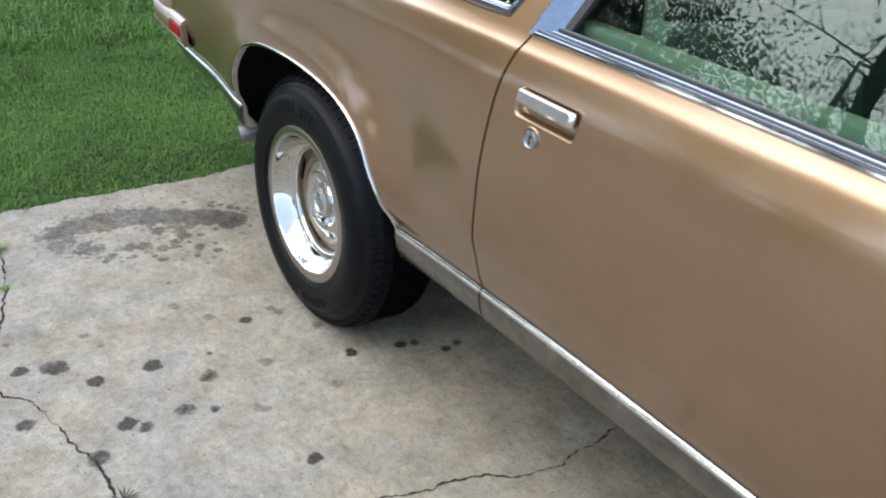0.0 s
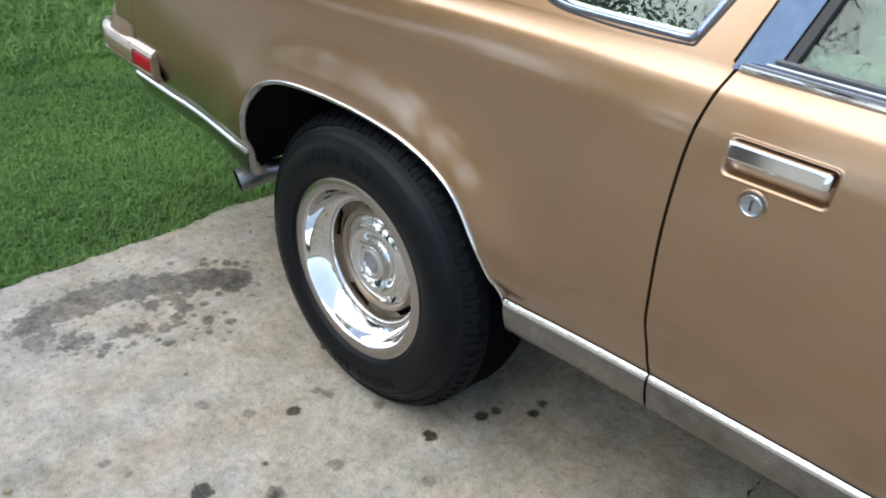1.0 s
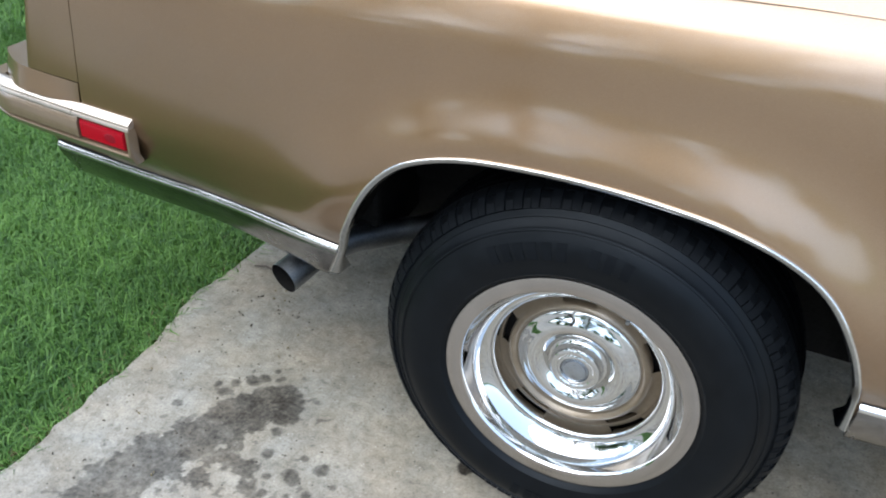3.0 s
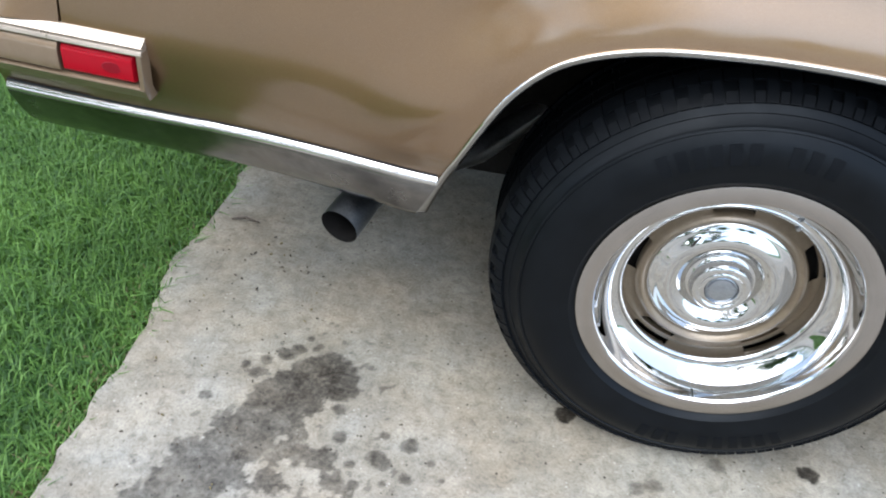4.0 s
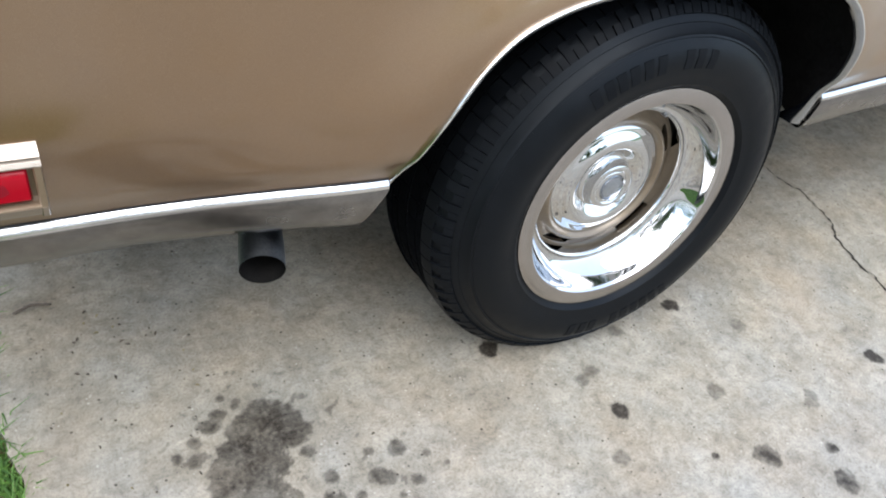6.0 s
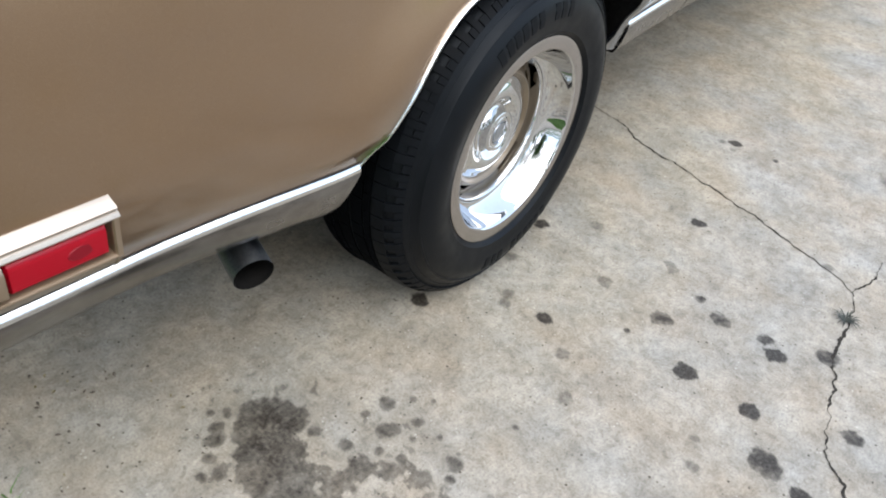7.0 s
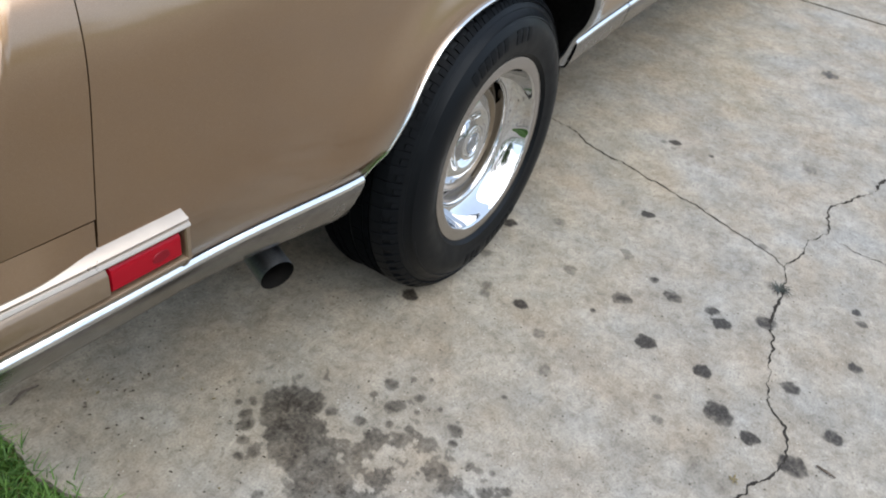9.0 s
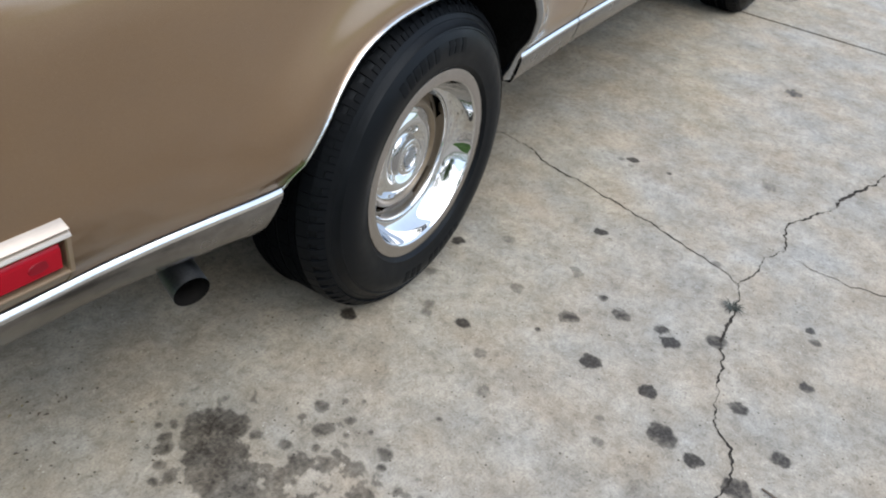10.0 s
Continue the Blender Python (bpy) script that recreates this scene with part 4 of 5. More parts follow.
def disc_mesh():
    """The painted wheel centre, with five cut slots."""
    prof = [(0.030, 0.045), (0.090, 0.040), (0.104, 0.024), (0.109, 0.0145), (0.1145, 0.0115), (0.1195, 0.0135), (SLOT_R0, 0.0205), (0.131, 0.0265), (SLOT_R1, 0.0300), (0.143, 0.0310), (0.150, 0.0300), (0.165, 0.045), (0.190, 0.06), (0.196, 0.15)]
    bm = bmesh.new()
    n = 180
    vs = []
    for k in range(n):
        a = 2 * math.pi * k / n
        vs.append([bm.verts.new((r * math.cos(a), y, r * math.sin(a))) for r, y in prof])
    for k in range(n):
        ang = (k + 0.5) * 2.0
        slot = any(abs((ang - c + 180) % 360 - 180) < 13.0 for c in SLOTS)
        for j in range(len(prof) - 1):
            if slot and prof[j][0] >= SLOT_R0 - 1e-6 and prof[j + 1][0] <= SLOT_R1 + 1e-6:
                continue
            bm.faces.new((vs[k][j], vs[k][j + 1], vs[(k + 1) % n][j + 1], vs[(k + 1) % n][j]))
    for k in range(n):
        for c in SLOTS:
            if abs(((k + 0.5) * 2.0 - c + 180) % 360 - 180) < 13.0:
                for j in (6, 8):
                    a, b = vs[k][j].co.copy(), vs[(k + 1) % n][j].co.copy()
                    q = [a, b, b + Vector((0, 0.012, 0)), a + Vector((0, 0.012, 0))]
                    bm.faces.new([bm.verts.new(p) for p in q])
    return finish(bm, 40)


SLOTS = (25.0, 97.0, 169.0, 241.0, 313.0)
wheel_meshes = {}


def wheel(cx, flip):
    """A rally-style wheel: painted disc, polished trim ring, chrome cap, tyre."""
    if not wheel_meshes:
        def mesh(name, bm, mat):
            me = bpy.data.meshes.new(name)
            bm.normal_update()
            bm.to_mesh(me)
            bm.free()
            me.materials.append(mat)
            wheel_meshes[name] = me
        mesh("wheel", disc_mesh(), WHEELPAINT)
        mesh("tyre", finish(squash(tyre_mesh()), 28), RUBBER)
        mesh("tread", smooth(squash(tread_mesh()), 30), TREAD)
        mesh("shoulder_rib", smooth(squash(shoulder_mesh()), 30), SHOULDER)
        mesh("sidewall_lettering", smooth(squash(lettering()), 30), SHOULDER)
        mesh("trim_ring", finish(revolve([(0.2125, -0.040), (0.2125, -0.0475), (0.2105, -0.0512), (0.207, -0.0520), (0.198, -0.0523), (0.189, -0.0520), (0.1855, -0.0508)], 160), 40), SATIN)
        mesh("ring_bowl", finish(revolve([(0.1855, -0.0508), (0.1835, -0.0490), (0.1822, -0.0450), (0.1800, -0.0380), (0.1770, -0.0290), (0.1725, -0.0190), (0.1665, -0.0095), (0.1590, -0.0020), (0.1525, 0.0022), (0.1490, 0.0022), (0.1465, -0.0002), (0.1440, 0.0010), (0.1425, 0.0050), (0.1425, 0.030)], 160), 50), POLISHED)
        mesh("hub_cap", finish(revolve([(0.1085, 0.026), (0.1080, 0.0185), (0.1055, 0.0160), (0.1000, 0.0150), (0.0930, 0.0115), (0.0850, 0.0070), (0.0770, 0.0050), (0.0690, 0.0065), (0.0610, 0.0115), (0.0550, 0.0165), (0.0500, 0.0200), (0.0455, 0.0190), (0.0425, 0.0150), (0.0412, 0.0050), (0.0415, -0.0010), (0.0380, -0.0030), (0.0335, -0.0032), (0.0315, -0.0015), (0.0300, -0.0008), (0.0275, -0.0022), (0.0250, -0.0024), (0.0238, -0.0008), (0.0236, 0.0010)], 128), 45), POLISHED)
        mesh("cap_emblem", finish(revolve([(0.0236, 0.002), (0.0228, -0.0008), (0.0214, -0.0014), (0.0206, -0.0002), (0.0194, 0.0000), (0.0186, -0.0018), (0.0125, -0.0030), (0.0062, -0.0035), (0.0002, -0.0036)], 64), 30), EMBLEM)
        # black back disc, with the shade behind the slots put into its colour
        mesh("brake_drum", finish(revolve([(0.0001, 0.050), (0.120, 0.052), (0.180, 0.060), (0.180, 0.16)], 64)), BLACK)
        mesh("valve_stem", finish(tube([(0.148 * math.cos(radians(62)), 0.030, 0.148 * math.sin(radians(62))), (0.145 * math.cos(radians(62)), 0.008, 0.145 * math.sin(radians(62))), (0.144 * math.cos(radians(62)), -0.004, 0.144 * math.sin(radians(62)))], [0.0042, 0.0042, 0.0032], 10)), STEEL)
    holder = part("wheel", wheel_meshes["wheel"], None, car, "tan painted slotted steel wheel")
    for name, label in (("tyre", "black low-profile radial tyre"), ("trim_ring", "satin outer lip of the trim ring"), ("ring_bowl", "mirror-polished trim ring bowl"), ("hub_cap", "polished chrome hub cap"), ("brake_drum", "dark brake drum, black for the shade behind the slots")):
        part(name, wheel_meshes[name], None, holder, label)
    kids = {o.name.split(".")[0]: o for o in holder.children}
    for name, on, label in (("tread", "tyre", ""), ("shoulder_rib", "tyre", ""), ("sidewall_lettering", "tyre", "raised black sidewall bars"), ("cap_emblem", "hub_cap", "dull round cap emblem"), ("valve_stem", "trim_ring", "")):
        ob = part(name, wheel_meshes[name], None, holder, label)
        if name in ("tread", "shoulder_rib", "sidewall_lettering"):
            ob["kind"] = "stuff"
    holder.matrix_parent_inverse = Shift.inverse
    holder.matrix_basis = Matrix.Translation((cx, 2 * CENTRE if flip else 0.0, AXLE_Z)) @ Matrix.Rotation(math.pi if flip else 0.0, 4, "Z")
    return holder


for cx in (0.0, AXLE_F):
    for flip in (False, True):
        wheel(cx, flip)


# ---- greenhouse ----
def cabin_y(z):
    """Lean of the side windows."""
    return 0.002 + (np.asarray(z, float) - 0.985) * 0.52


QWIN = spline([(0.654, 1.001), (0.580, 1.000), (0.505, 0.999), (0.440, 1.000), (0.403, 1.010), (0.386, 1.034), (0.392, 1.09), (0.43, 1.15), (0.48, 1.22), (0.53, 1.252), (0.60, 1.265)], 61)
QWIN = np.vstack([QWIN, even([(0.60, 1.265), (0.768, 1.272), (0.654, 1.002)], 36)[1:]])


def ring_skin(inner, outer, rows=8, depth=0.02):
    grid = []
    for t in np.linspace(0, 1, rows):
        p = inner * (1 - t) + outer * t
        grid.append([(x, float(cabin_y(z)), z) for x, z in p])
    first = [(x, y + depth, z) for x, y, z in grid[0]]
    return sheet([first] + grid, close_u=True)


def sail():
    """Rear roof pillar and door pillar round the small quarter window."""
    outline = np.vstack([even([(0.722, 0.978), (0.45, 0.980), (0.20, 0.976), (-0.20, 0.962)], 42), even([(-0.20, 0.962), (0.10, 1.17), (0.36, 1.33)], 20)[1:],
                         even([(0.36, 1.33), (0.82, 1.345)], 16)[1:], even([(0.82, 1.345), (0.722, 0.978)], 20)[1:-1]])
    outline = outline[:96] if len(outline) >= 96 else np.vstack([outline, outline[-1:]])
    n = len(outline)
    # pair the window outline with the panel outline by direction from the window's middle
    mid = np.array([0.57, 1.12])
    closed = np.vstack([QWIN, QWIN[:1]])
    dense = even(closed, 800)
    ang = np.arctan2(dense[:, 1] - mid[1], dense[:, 0] - mid[0])
    inner = []
    for p in outline:
        a = math.atan2(p[1] - mid[1], p[0] - mid[0])
        inner.append(dense[np.argmin(np.abs((ang - a + np.pi) % (2 * np.pi) - np.pi))])
    return finish(ring_skin(np.array(inner), outline), 40)


fix(both("roof_pillar", sail(), PAINT, car, "tan roof pillar round the quarter window"))


def window_trim(outline, width, out, inset=0.0):
    """A rounded bright frame round an opening."""
    n = len(outline)
    rows = []
    for i in range(n):
        a, b = outline[i - 1], outline[(i + 1) % n]
        d = (b - a) / np.linalg.norm(b - a)
        nrm = np.array([d[1], -d[0]])
        if np.dot(nrm, outline[i] - np.array([0.57, 1.12])) < 0:
            nrm = -nrm
        y = float(cabin_y(outline[i][1]))
        rows.append([(outline[i][0] + nrm[0] * o, y - h, outline[i][1] + nrm[1] * o) for o, h in ((width, 0.0), (width * 0.95, out * 0.8), (width * 0.6, out), (width * 0.15, out * 0.8), (0.0, out * 0.3), (-0.001, -0.012))])
    return finish(sheet(rows, close_v=True), 55)


fix(both("quarter_window_frame", window_trim(QWIN, 0.0095, 0.007), SKY_CHROME, car, "chrome quarter window frame"))
seal = window_trim(np.array([p + (p - np.array([0.57, 1.12])) / np.linalg.norm(p - np.array([0.57, 1.12])) * 0.012 for p in QWIN]), 0.005, 0.002)
fix(both("quarter_window_seal", seal, SEAL_SHADE, car, "black rubber window seal"))


def pane(points, inset=0.014):
    bm = bmesh.new()
    for off in (0.0, 0.004):
        bm.faces.new([bm.verts.new((x, float(cabin_y(z)) + inset + off, z)) for x, z in points])
    return bm


fix(both("quarter_window", pane(QWIN), GLASS, car, "tinted quarter window glass"))
for g in [o for o in car.children if o.name.startswith("quarter_window") and GLASS.name in o.data.materials]:
    g.visible_shadow = False

DW = [(0.776, 0.985), (1.10, 0.984), (1.50, 0.980), (1.95, 0.974), (1.62, 1.285), (1.3, 1.315), (0.850, 1.305)]


for g, d in zip(both("door_window", pane(DW, 0.022), GLASS, None, "green tinted door glass, wound up"), doors):
    g.parent, g.visible_shadow = d, False
    g.matrix_parent_inverse = Matrix.Identity(4)


def belt_strip(section, x0, x1):
    xs = np.linspace(x0, x1, 50)
    return finish(sheet([[(x, float(cabin_y(0.98)) + o, float(curve([0.7, 1.1, 1.4, 2.1], [0.979, 0.979, 0.976, 0.968], x)) + z) for o, z in section] for x in xs]), 45)


def upright(x_low, x_high, section, z0=0.978, z1=1.32):
    zs = np.linspace(z0, z1, 30)
    rows = []
    for z in zs:
        f = (z - z0) / (z1 - z0)
        x = x_low + (x_high - x_low) * f
        rows.append([(x + o, float(cabin_y(z)) + d, z) for o, d in section])
    return finish(sheet(rows), 45)


belt = [("belt_moulding", [(0.000, -0.004), (-0.005, -0.0035), (-0.0065, 0.0000), (-0.0050, 0.0034), (-0.0012, 0.0046)], CHROME, "bright chrome belt moulding"),
        ("belt_groove", [(-0.0012, 0.0044), (0.0008, 0.0040), (0.0028, 0.0072)], NAVY, "dark groove in the belt trim"),
        ("belt_trim", [(0.0026, 0.0068), (0.0034, 0.0076), (0.0090, 0.0086), (0.0096, 0.0082)], SKY_CHROME, "chrome belt trim face"),
        ("belt_groove", [(0.0094, 0.0082), (0.0112, 0.0074), (0.0126, 0.0096)], NAVY, "dark groove in the belt trim"),
        ("belt_trim", [(0.0124, 0.0096), (0.0134, 0.0112), (0.0158, 0.0118), (0.0168, 0.0112)], SKY_CHROME, "thin chrome belt bead"),
        ("weatherstrip", [(0.0164, 0.0112), (0.0172, 0.0150), (0.0190, 0.0180), (0.0205, 0.0190), (0.0225, 0.0180), (0.03, 0.0)], NAVY, "dark rubber weatherstrip")]
for name, sec, mat, label in belt:
    for ob, d in zip(both(name, belt_strip(sec, 0.738, DOOR_F + 0.05), mat, None, label), doors):
        ob.parent = d
frame_rear = [(0.000, 0.012), (-0.0005, -0.003), (0.003, -0.007), (0.007, -0.005), (0.010, 0.000), (0.048, 0.012), (0.051, 0.016), (0.052, 0.03)]
for ob, d in zip(both("window_frame", upright(0.727, 0.815, frame_rear), SKY_CHROME, None, "chrome door window frame"), doors):
    ob.parent = d
for ob, d in zip(both("glass_channel", upright(0.779, 0.866, [(0.0, 0.014), (0.002, 0.010), (0.014, 0.013), (0.016, 0.024)]), SEAL_SHADE, None, "black glass channel"), doors):
    ob.parent = d


# handle and lock
def handle_parts():
    # pan pressed into the door
    rows = []
    for grow, sink in ((0.0026, 0.0004), (0.0018, -0.0004), (0.0, -0.0004), (-0.0022, 0.0008), (-0.0040, 0.004), (-0.0056, 0.0115), (-0.0086, 0.0150), (-0.014, 0.0162), (-0.0255, 0.0165)):
        a, b, c, d = PAN[0] - grow, PAN[1] + grow, PAN[2] - grow, PAN[3] + grow
        r = min(0.009, (d - c) / 2 - 0.0001)
        ring = []
        for cx, cz, start in ((b - r, d - r, 0), (a + r, d - r, 90), (a + r, c + r, 180), (b - r, c + r, 270)):
            for k in range(7):
                ang = radians(start + 15 * k)
                x, z = cx + r * math.cos(ang), cz + r * math.sin(ang)
                ring.append((x, float(side(x, z)) + sink, z))
        rows.append(ring)
    pan = sheet(rows, close_u=True)
    pan.faces.new([pan.verts.new(p) for p in rows[-1]])
    pan = finish(pan, 50)
    grip = bmesh.new()
    xs = np.linspace(0.767, 0.905, 24)
    sec = [(0.012, 0.8985), (-0.008, 0.9000), (-0.0125, 0.8978), (-0.0155, 0.8815), (-0.0135, 0.8782), (-0.008, 0.8772), (0.012, 0.881)]
    rows = []
    for i, x in enumerate(xs):
        e = 0.006 if i in (0, len(xs) - 1) else 0.0
        rows.append([(x, float(side(x, 0.90)) + o + (e if o < -0.01 else 0), z + (0.889 - z) * e * 8) for o, z in sec])
    sheet(rows, bm=grip)
    for row in (rows[0], rows[-1]):
        grip.faces.new([grip.verts.new(p) for p in row])
    inset = bmesh.new()
    y = float(side(0.85, 0.88)) - 0.0222
    sheet([[(x, float(side(x, 0.90)) - 0.0134 - (0.896 - z) * 0.175, z) for z in (0.8830, 0.8966)] for x in np.linspace(0.773, 0.899, 12)], bm=inset)
    return pan, finish(grip, 40), inset


pan, grip, inset = handle_parts()
door_handle, _ = both("door_handle", grip, CHROME, None, "chrome door handle")
door_handle.parent, _.parent = doors
part("handle_inset", inset, CHROME, door_handle, "mirror face of the handle")
pan_a, pan_b = both("handle_recess", pan, PAINT, None, "shallow pressed recess under the handle")
pan_a.parent, pan_b.parent = doors
lock = revolve([(0.0165, 0.004), (0.0165, -0.001), (0.0155, -0.0035), (0.0135, -0.0045), (0.0125, -0.0035), (0.0115, -0.0030), (0.0002, -0.0034)], 40)
lock_ob = part("door_lock", finish(lock, 40), EMBLEM, door, "round chrome lock cylinder")
lock_ob.location = (0.820, float(side(0.820, 0.828)), 0.828)
slot = box(bmesh.new(), (-0.0013, -0.0046, -0.007), (0.0013, -0.002, 0.007))
slot_ob = part("key_slot", slot, SEAL_SHADE, lock_ob, "dark key slot")
cup = part("lock_cup", finish(revolve([(0.022, 0.0008), (0.0205, -0.0012), (0.0185, -0.0008), (0.0168, 0.002)], 40), 60), PAINT, door, "pressed cup round the lock")
cup.location = (0.820, float(side(0.820, 0.828)), 0.828)


# roof, glass and decks
def deck(stations, n=40):
    """A crowned panel: (x, z, half width, crown) stations from back to front."""
    rows = []
    for x, z, w, c in stations:
        row = []
        for u in np.linspace(-1, 1, n):
            row.append((x, CENTRE + u * w, z + c * (1 - abs(u) ** 2.4)))
        rows.append(row)
    return finish(sheet(rows), 35)


def stations(table, n=16):
    t = np.array(table, float)
    u = np.linspace(0, len(t) - 1, n)
    return np.stack([np.interp(u, np.arange(len(t)), t[:, k]) for k in range(t.shape[1])], 1)


fix(part("roof", deck(stations([(0.35, 1.322, 0.66, 0.035), (0.55, 1.342, 0.68, 0.045), (1.10, 1.350, 0.685, 0.05), (1.55, 1.315, 0.66, 0.045)])), PAINT, car, "tan metallic roof"))
fix(part("trunk_lid", deck(stations([(-1.075, 0.68, 0.84, 0.0), (-1.065, 0.84, 0.84, 0.01), (-1.02, 0.905, 0.845, 0.015), (-0.95, 0.935, 0.845, 0.02), (-0.22, 0.965, 0.845, 0.03)], 24)), PAINT, car, "tan metallic trunk lid and tail panel"))
fix(part("hood", deck(stations([(2.18, 0.98, 0.83, 0.035), (3.0, 0.935, 0.82, 0.04), (3.5, 0.90, 0.80, 0.03), (3.62, 0.86, 0.79, 0.02), (3.64, 0.55, 0.79, 0.0)], 24)), PAINT, car, "tan metallic hood and nose"))
rear_glass = fix(part("rear_window", deck(stations([(-0.22, 0.968, 0.80, 0.03), (0.35, 1.32, 0.65, 0.035)], 8)), GLASS, car, "tinted rear window"))
windshield = fix(part("windshield", deck(stations([(1.55, 1.315, 0.655, 0.045), (2.18, 0.985, 0.80, 0.035)], 8)), GLASS, car, "tinted windshield"))
rear_glass.visible_shadow = windshield.visible_shadow = False
front_bumper = box(bmesh.new(), (3.60, 0.08, 0.44), (3.76, 1.64, 0.60), 0.03)
fix(part("front_bumper", front_bumper, CHROME, car, "chrome front bumper"))


# ---- cabin ----
def seat(name, x, y, width, mat, label):
    bm = box(bmesh.new(), (x, y, 0.42), (x + 0.50, y + width, 0.60), 0.05)
    backrest = box(bmesh.new(), (-0.08, 0.0, 0.0), (0.08, width, 0.52), 0.055)
    bmesh.ops.rotate(backrest, verts=backrest.verts, matrix=Matrix.Rotation(radians(-16), 3, "Y"))
    bmesh.ops.translate(backrest, verts=backrest.verts, vec=(x + 0.02, y, 0.50))
    ob = fix(part(name, smooth(bm), mat, car, label))
    part("backrest", smooth(backrest), mat, ob)
    return ob


front_seat = seat("front_seat", 0.96, 0.16, 0.60, VINYL_SEAT, "dull green vinyl front seat")
head = box(bmesh.new(), (0.77, 0.34, 1.00), (0.87, 0.58, 1.14), 0.04)
part("headrest", smooth(head), VINYL_SEAT, front_seat)
seat("front_seat", 0.96, 0.96, 0.60, VINYL_SEAT, "dull green vinyl front seat")
seat("rear_seat", 0.47, 0.20, 1.32, VINYL_DARK, "black vinyl rear seat")
belt_strap = bmesh.new()
strap = [(0.80, 0.20, 1.27), (0.812, 0.19, 1.15), (0.83, 0.175, 1.04), (0.848, 0.165, 0.96), (0.86, 0.16, 0.90)]
sheet([[(x - 0.022, y + 0.004, z), (x - 0.021, y, z), (x + 0.021, y, z), (x + 0.022, y + 0.004, z)] for x, y, z in strap], bm=belt_strap)
fix(part("seat_belt", belt_strap, VINYL_PALE, car, "pale seat belt strap"))
fix(part("belt_anchor", smooth(box(bmesh.new(), (0.835, 0.145, 0.975), (0.895, 0.185, 1.02), 0.012)), VINYL_PALE, car, "pale plastic belt anchor"))
fix(part("parcel_shelf", box(bmesh.new(), (-0.20, 0.12, 0.90), (0.30, 1.60, 0.93), 0.01), VINYL_TAN, car, "tan rear shelf"))
fix(part("dashboard", smooth(box(bmesh.new(), (1.75, 0.12, 0.72), (2.20, 1.60, 0.94), 0.05)), VINYL_DARK, car, "black padded dashboard"))
fix(part("cabin_floor", box(bmesh.new(), (0.47, 0.11, 0.385), (2.30, 1.61, 0.40)), VINYL_DARK, car, "dark carpeted cabin floor"))
for y0, y1 in ((0.052, 0.100), (1.620, 1.668)):
    fix(part("door_card", smooth(box(bmesh.new(), (0.77, y0, 0.952), (2.02, y1, 1.006), 0.008)), VINYL_PALE, car, "pale vinyl inner door panel"))
wheel_rim = bmesh.new()
ringpts = [(1.62 + 0.05 * math.cos(a), 1.27 + 0.18 * math.sin(a), 0.88 + 0.17 * math.cos(a)) for a in np.linspace(0, 2 * math.pi, 33)]
fix(part("steering_wheel", tube(ringpts, 0.012, 10, wheel_rim, caps=False), VINYL_DARK, car, "black steering wheel"))


# ---- lawn ----
def blades(name, n, place, length, width, mat, label, seed, tall=None):
    rng = np.random.default_rng(seed)
    px, py = place(rng, n)
    n = len(px)
    L = length * rng.uniform(0.55, 1.35, n)
    if tall is not None:
        L = L * tall(px, py)
    az = rng.uniform(0, 2 * np.pi, n)
    lean = rng.uniform(0.25, 1.25, n)
    base = np.stack([px, py, np.full(n, -0.036)], 1)
    d = np.stack([np.cos(az), np.sin(az), np.zeros(n)], 1)
    s = np.stack([-np.sin(az), np.cos(az), np.zeros(n)], 1)
    w = (width * rng.uniform(0.6, 1.3, n))[:, None]
    mid = base + d * (L * lean * 0.32)[:, None]
    mid[:, 2] += L * 0.60
    tip = base + d * (L * lean * 0.95)[:, None]
    tip[:, 2] += L * (1.0 - 0.42 * lean)
    verts = np.stack([base - s * w, base + s * w, mid - s * w * 0.8, mid + s * w * 0.8, tip], 1).reshape(-1, 3)
    k = np.arange(n)[:, None] * 5
    quads, tris = k + np.array([[0, 1, 3, 2]]), k + np.array([[2, 3, 4]])
    me = bpy.data.meshes.new(name)
    me.vertices.add(len(verts))
    me.vertices.foreach_set("co", verts.astype(np.float32).reshape(-1))
    me.loops.add(n * 7)
    me.loops.foreach_set("vertex_index", np.concatenate([quads, tris], 1).astype(np.int32).reshape(-1))
    me.polygons.add(n * 2)
    me.polygons.foreach_set("loop_start", (np.arange(n)[:, None] * 7 + np.array([[0, 4]])).astype(np.int32).reshape(-1))
    me.polygons.foreach_set("loop_total", np.tile([4, 3], n).astype(np.int32))
    me.update(calc_edges=True)
    tagged(part(name, me, mat), label, "grass", kind="stuff")


EDGE_Y = np.linspace(-2.7, 3.0, 1061)
EDGE_X = np.array([SLAB_END + edge_shift(y) for y in EDGE_Y])


def near_lawn(rng, n):
    x = SLAB_END + 0.2 - 2.0 * rng.random(n) ** 0.9
    y = rng.uniform(-1.05, 2.9, n)
    keep = x < np.interp(y, EDGE_Y, EDGE_X) - 0.004 + 0.012 * rng.standard_normal(n)
    return x[keep], y[keep]


def mid_lawn(rng, n):
    x, y = rng.uniform(-5.2, -2.6, n), rng.uniform(-1.05, 5.0, n)
    return x, y


def edge_lawn(rng, n):
    y = rng.uniform(-1.05, 2.7, n)
    x = np.interp(y, EDGE_Y, EDGE_X) - np.abs(rng.normal(0, 0.035, n)) + 0.006
    return x, y


def taller(x, y):
    return 1.0 + 0.9 * step(-1.9, -3.2, x) + 0.25 * np.sin(x * 5.1 + 1.3 * np.sin(y * 3.7)) * np.sin(y * 4.3)


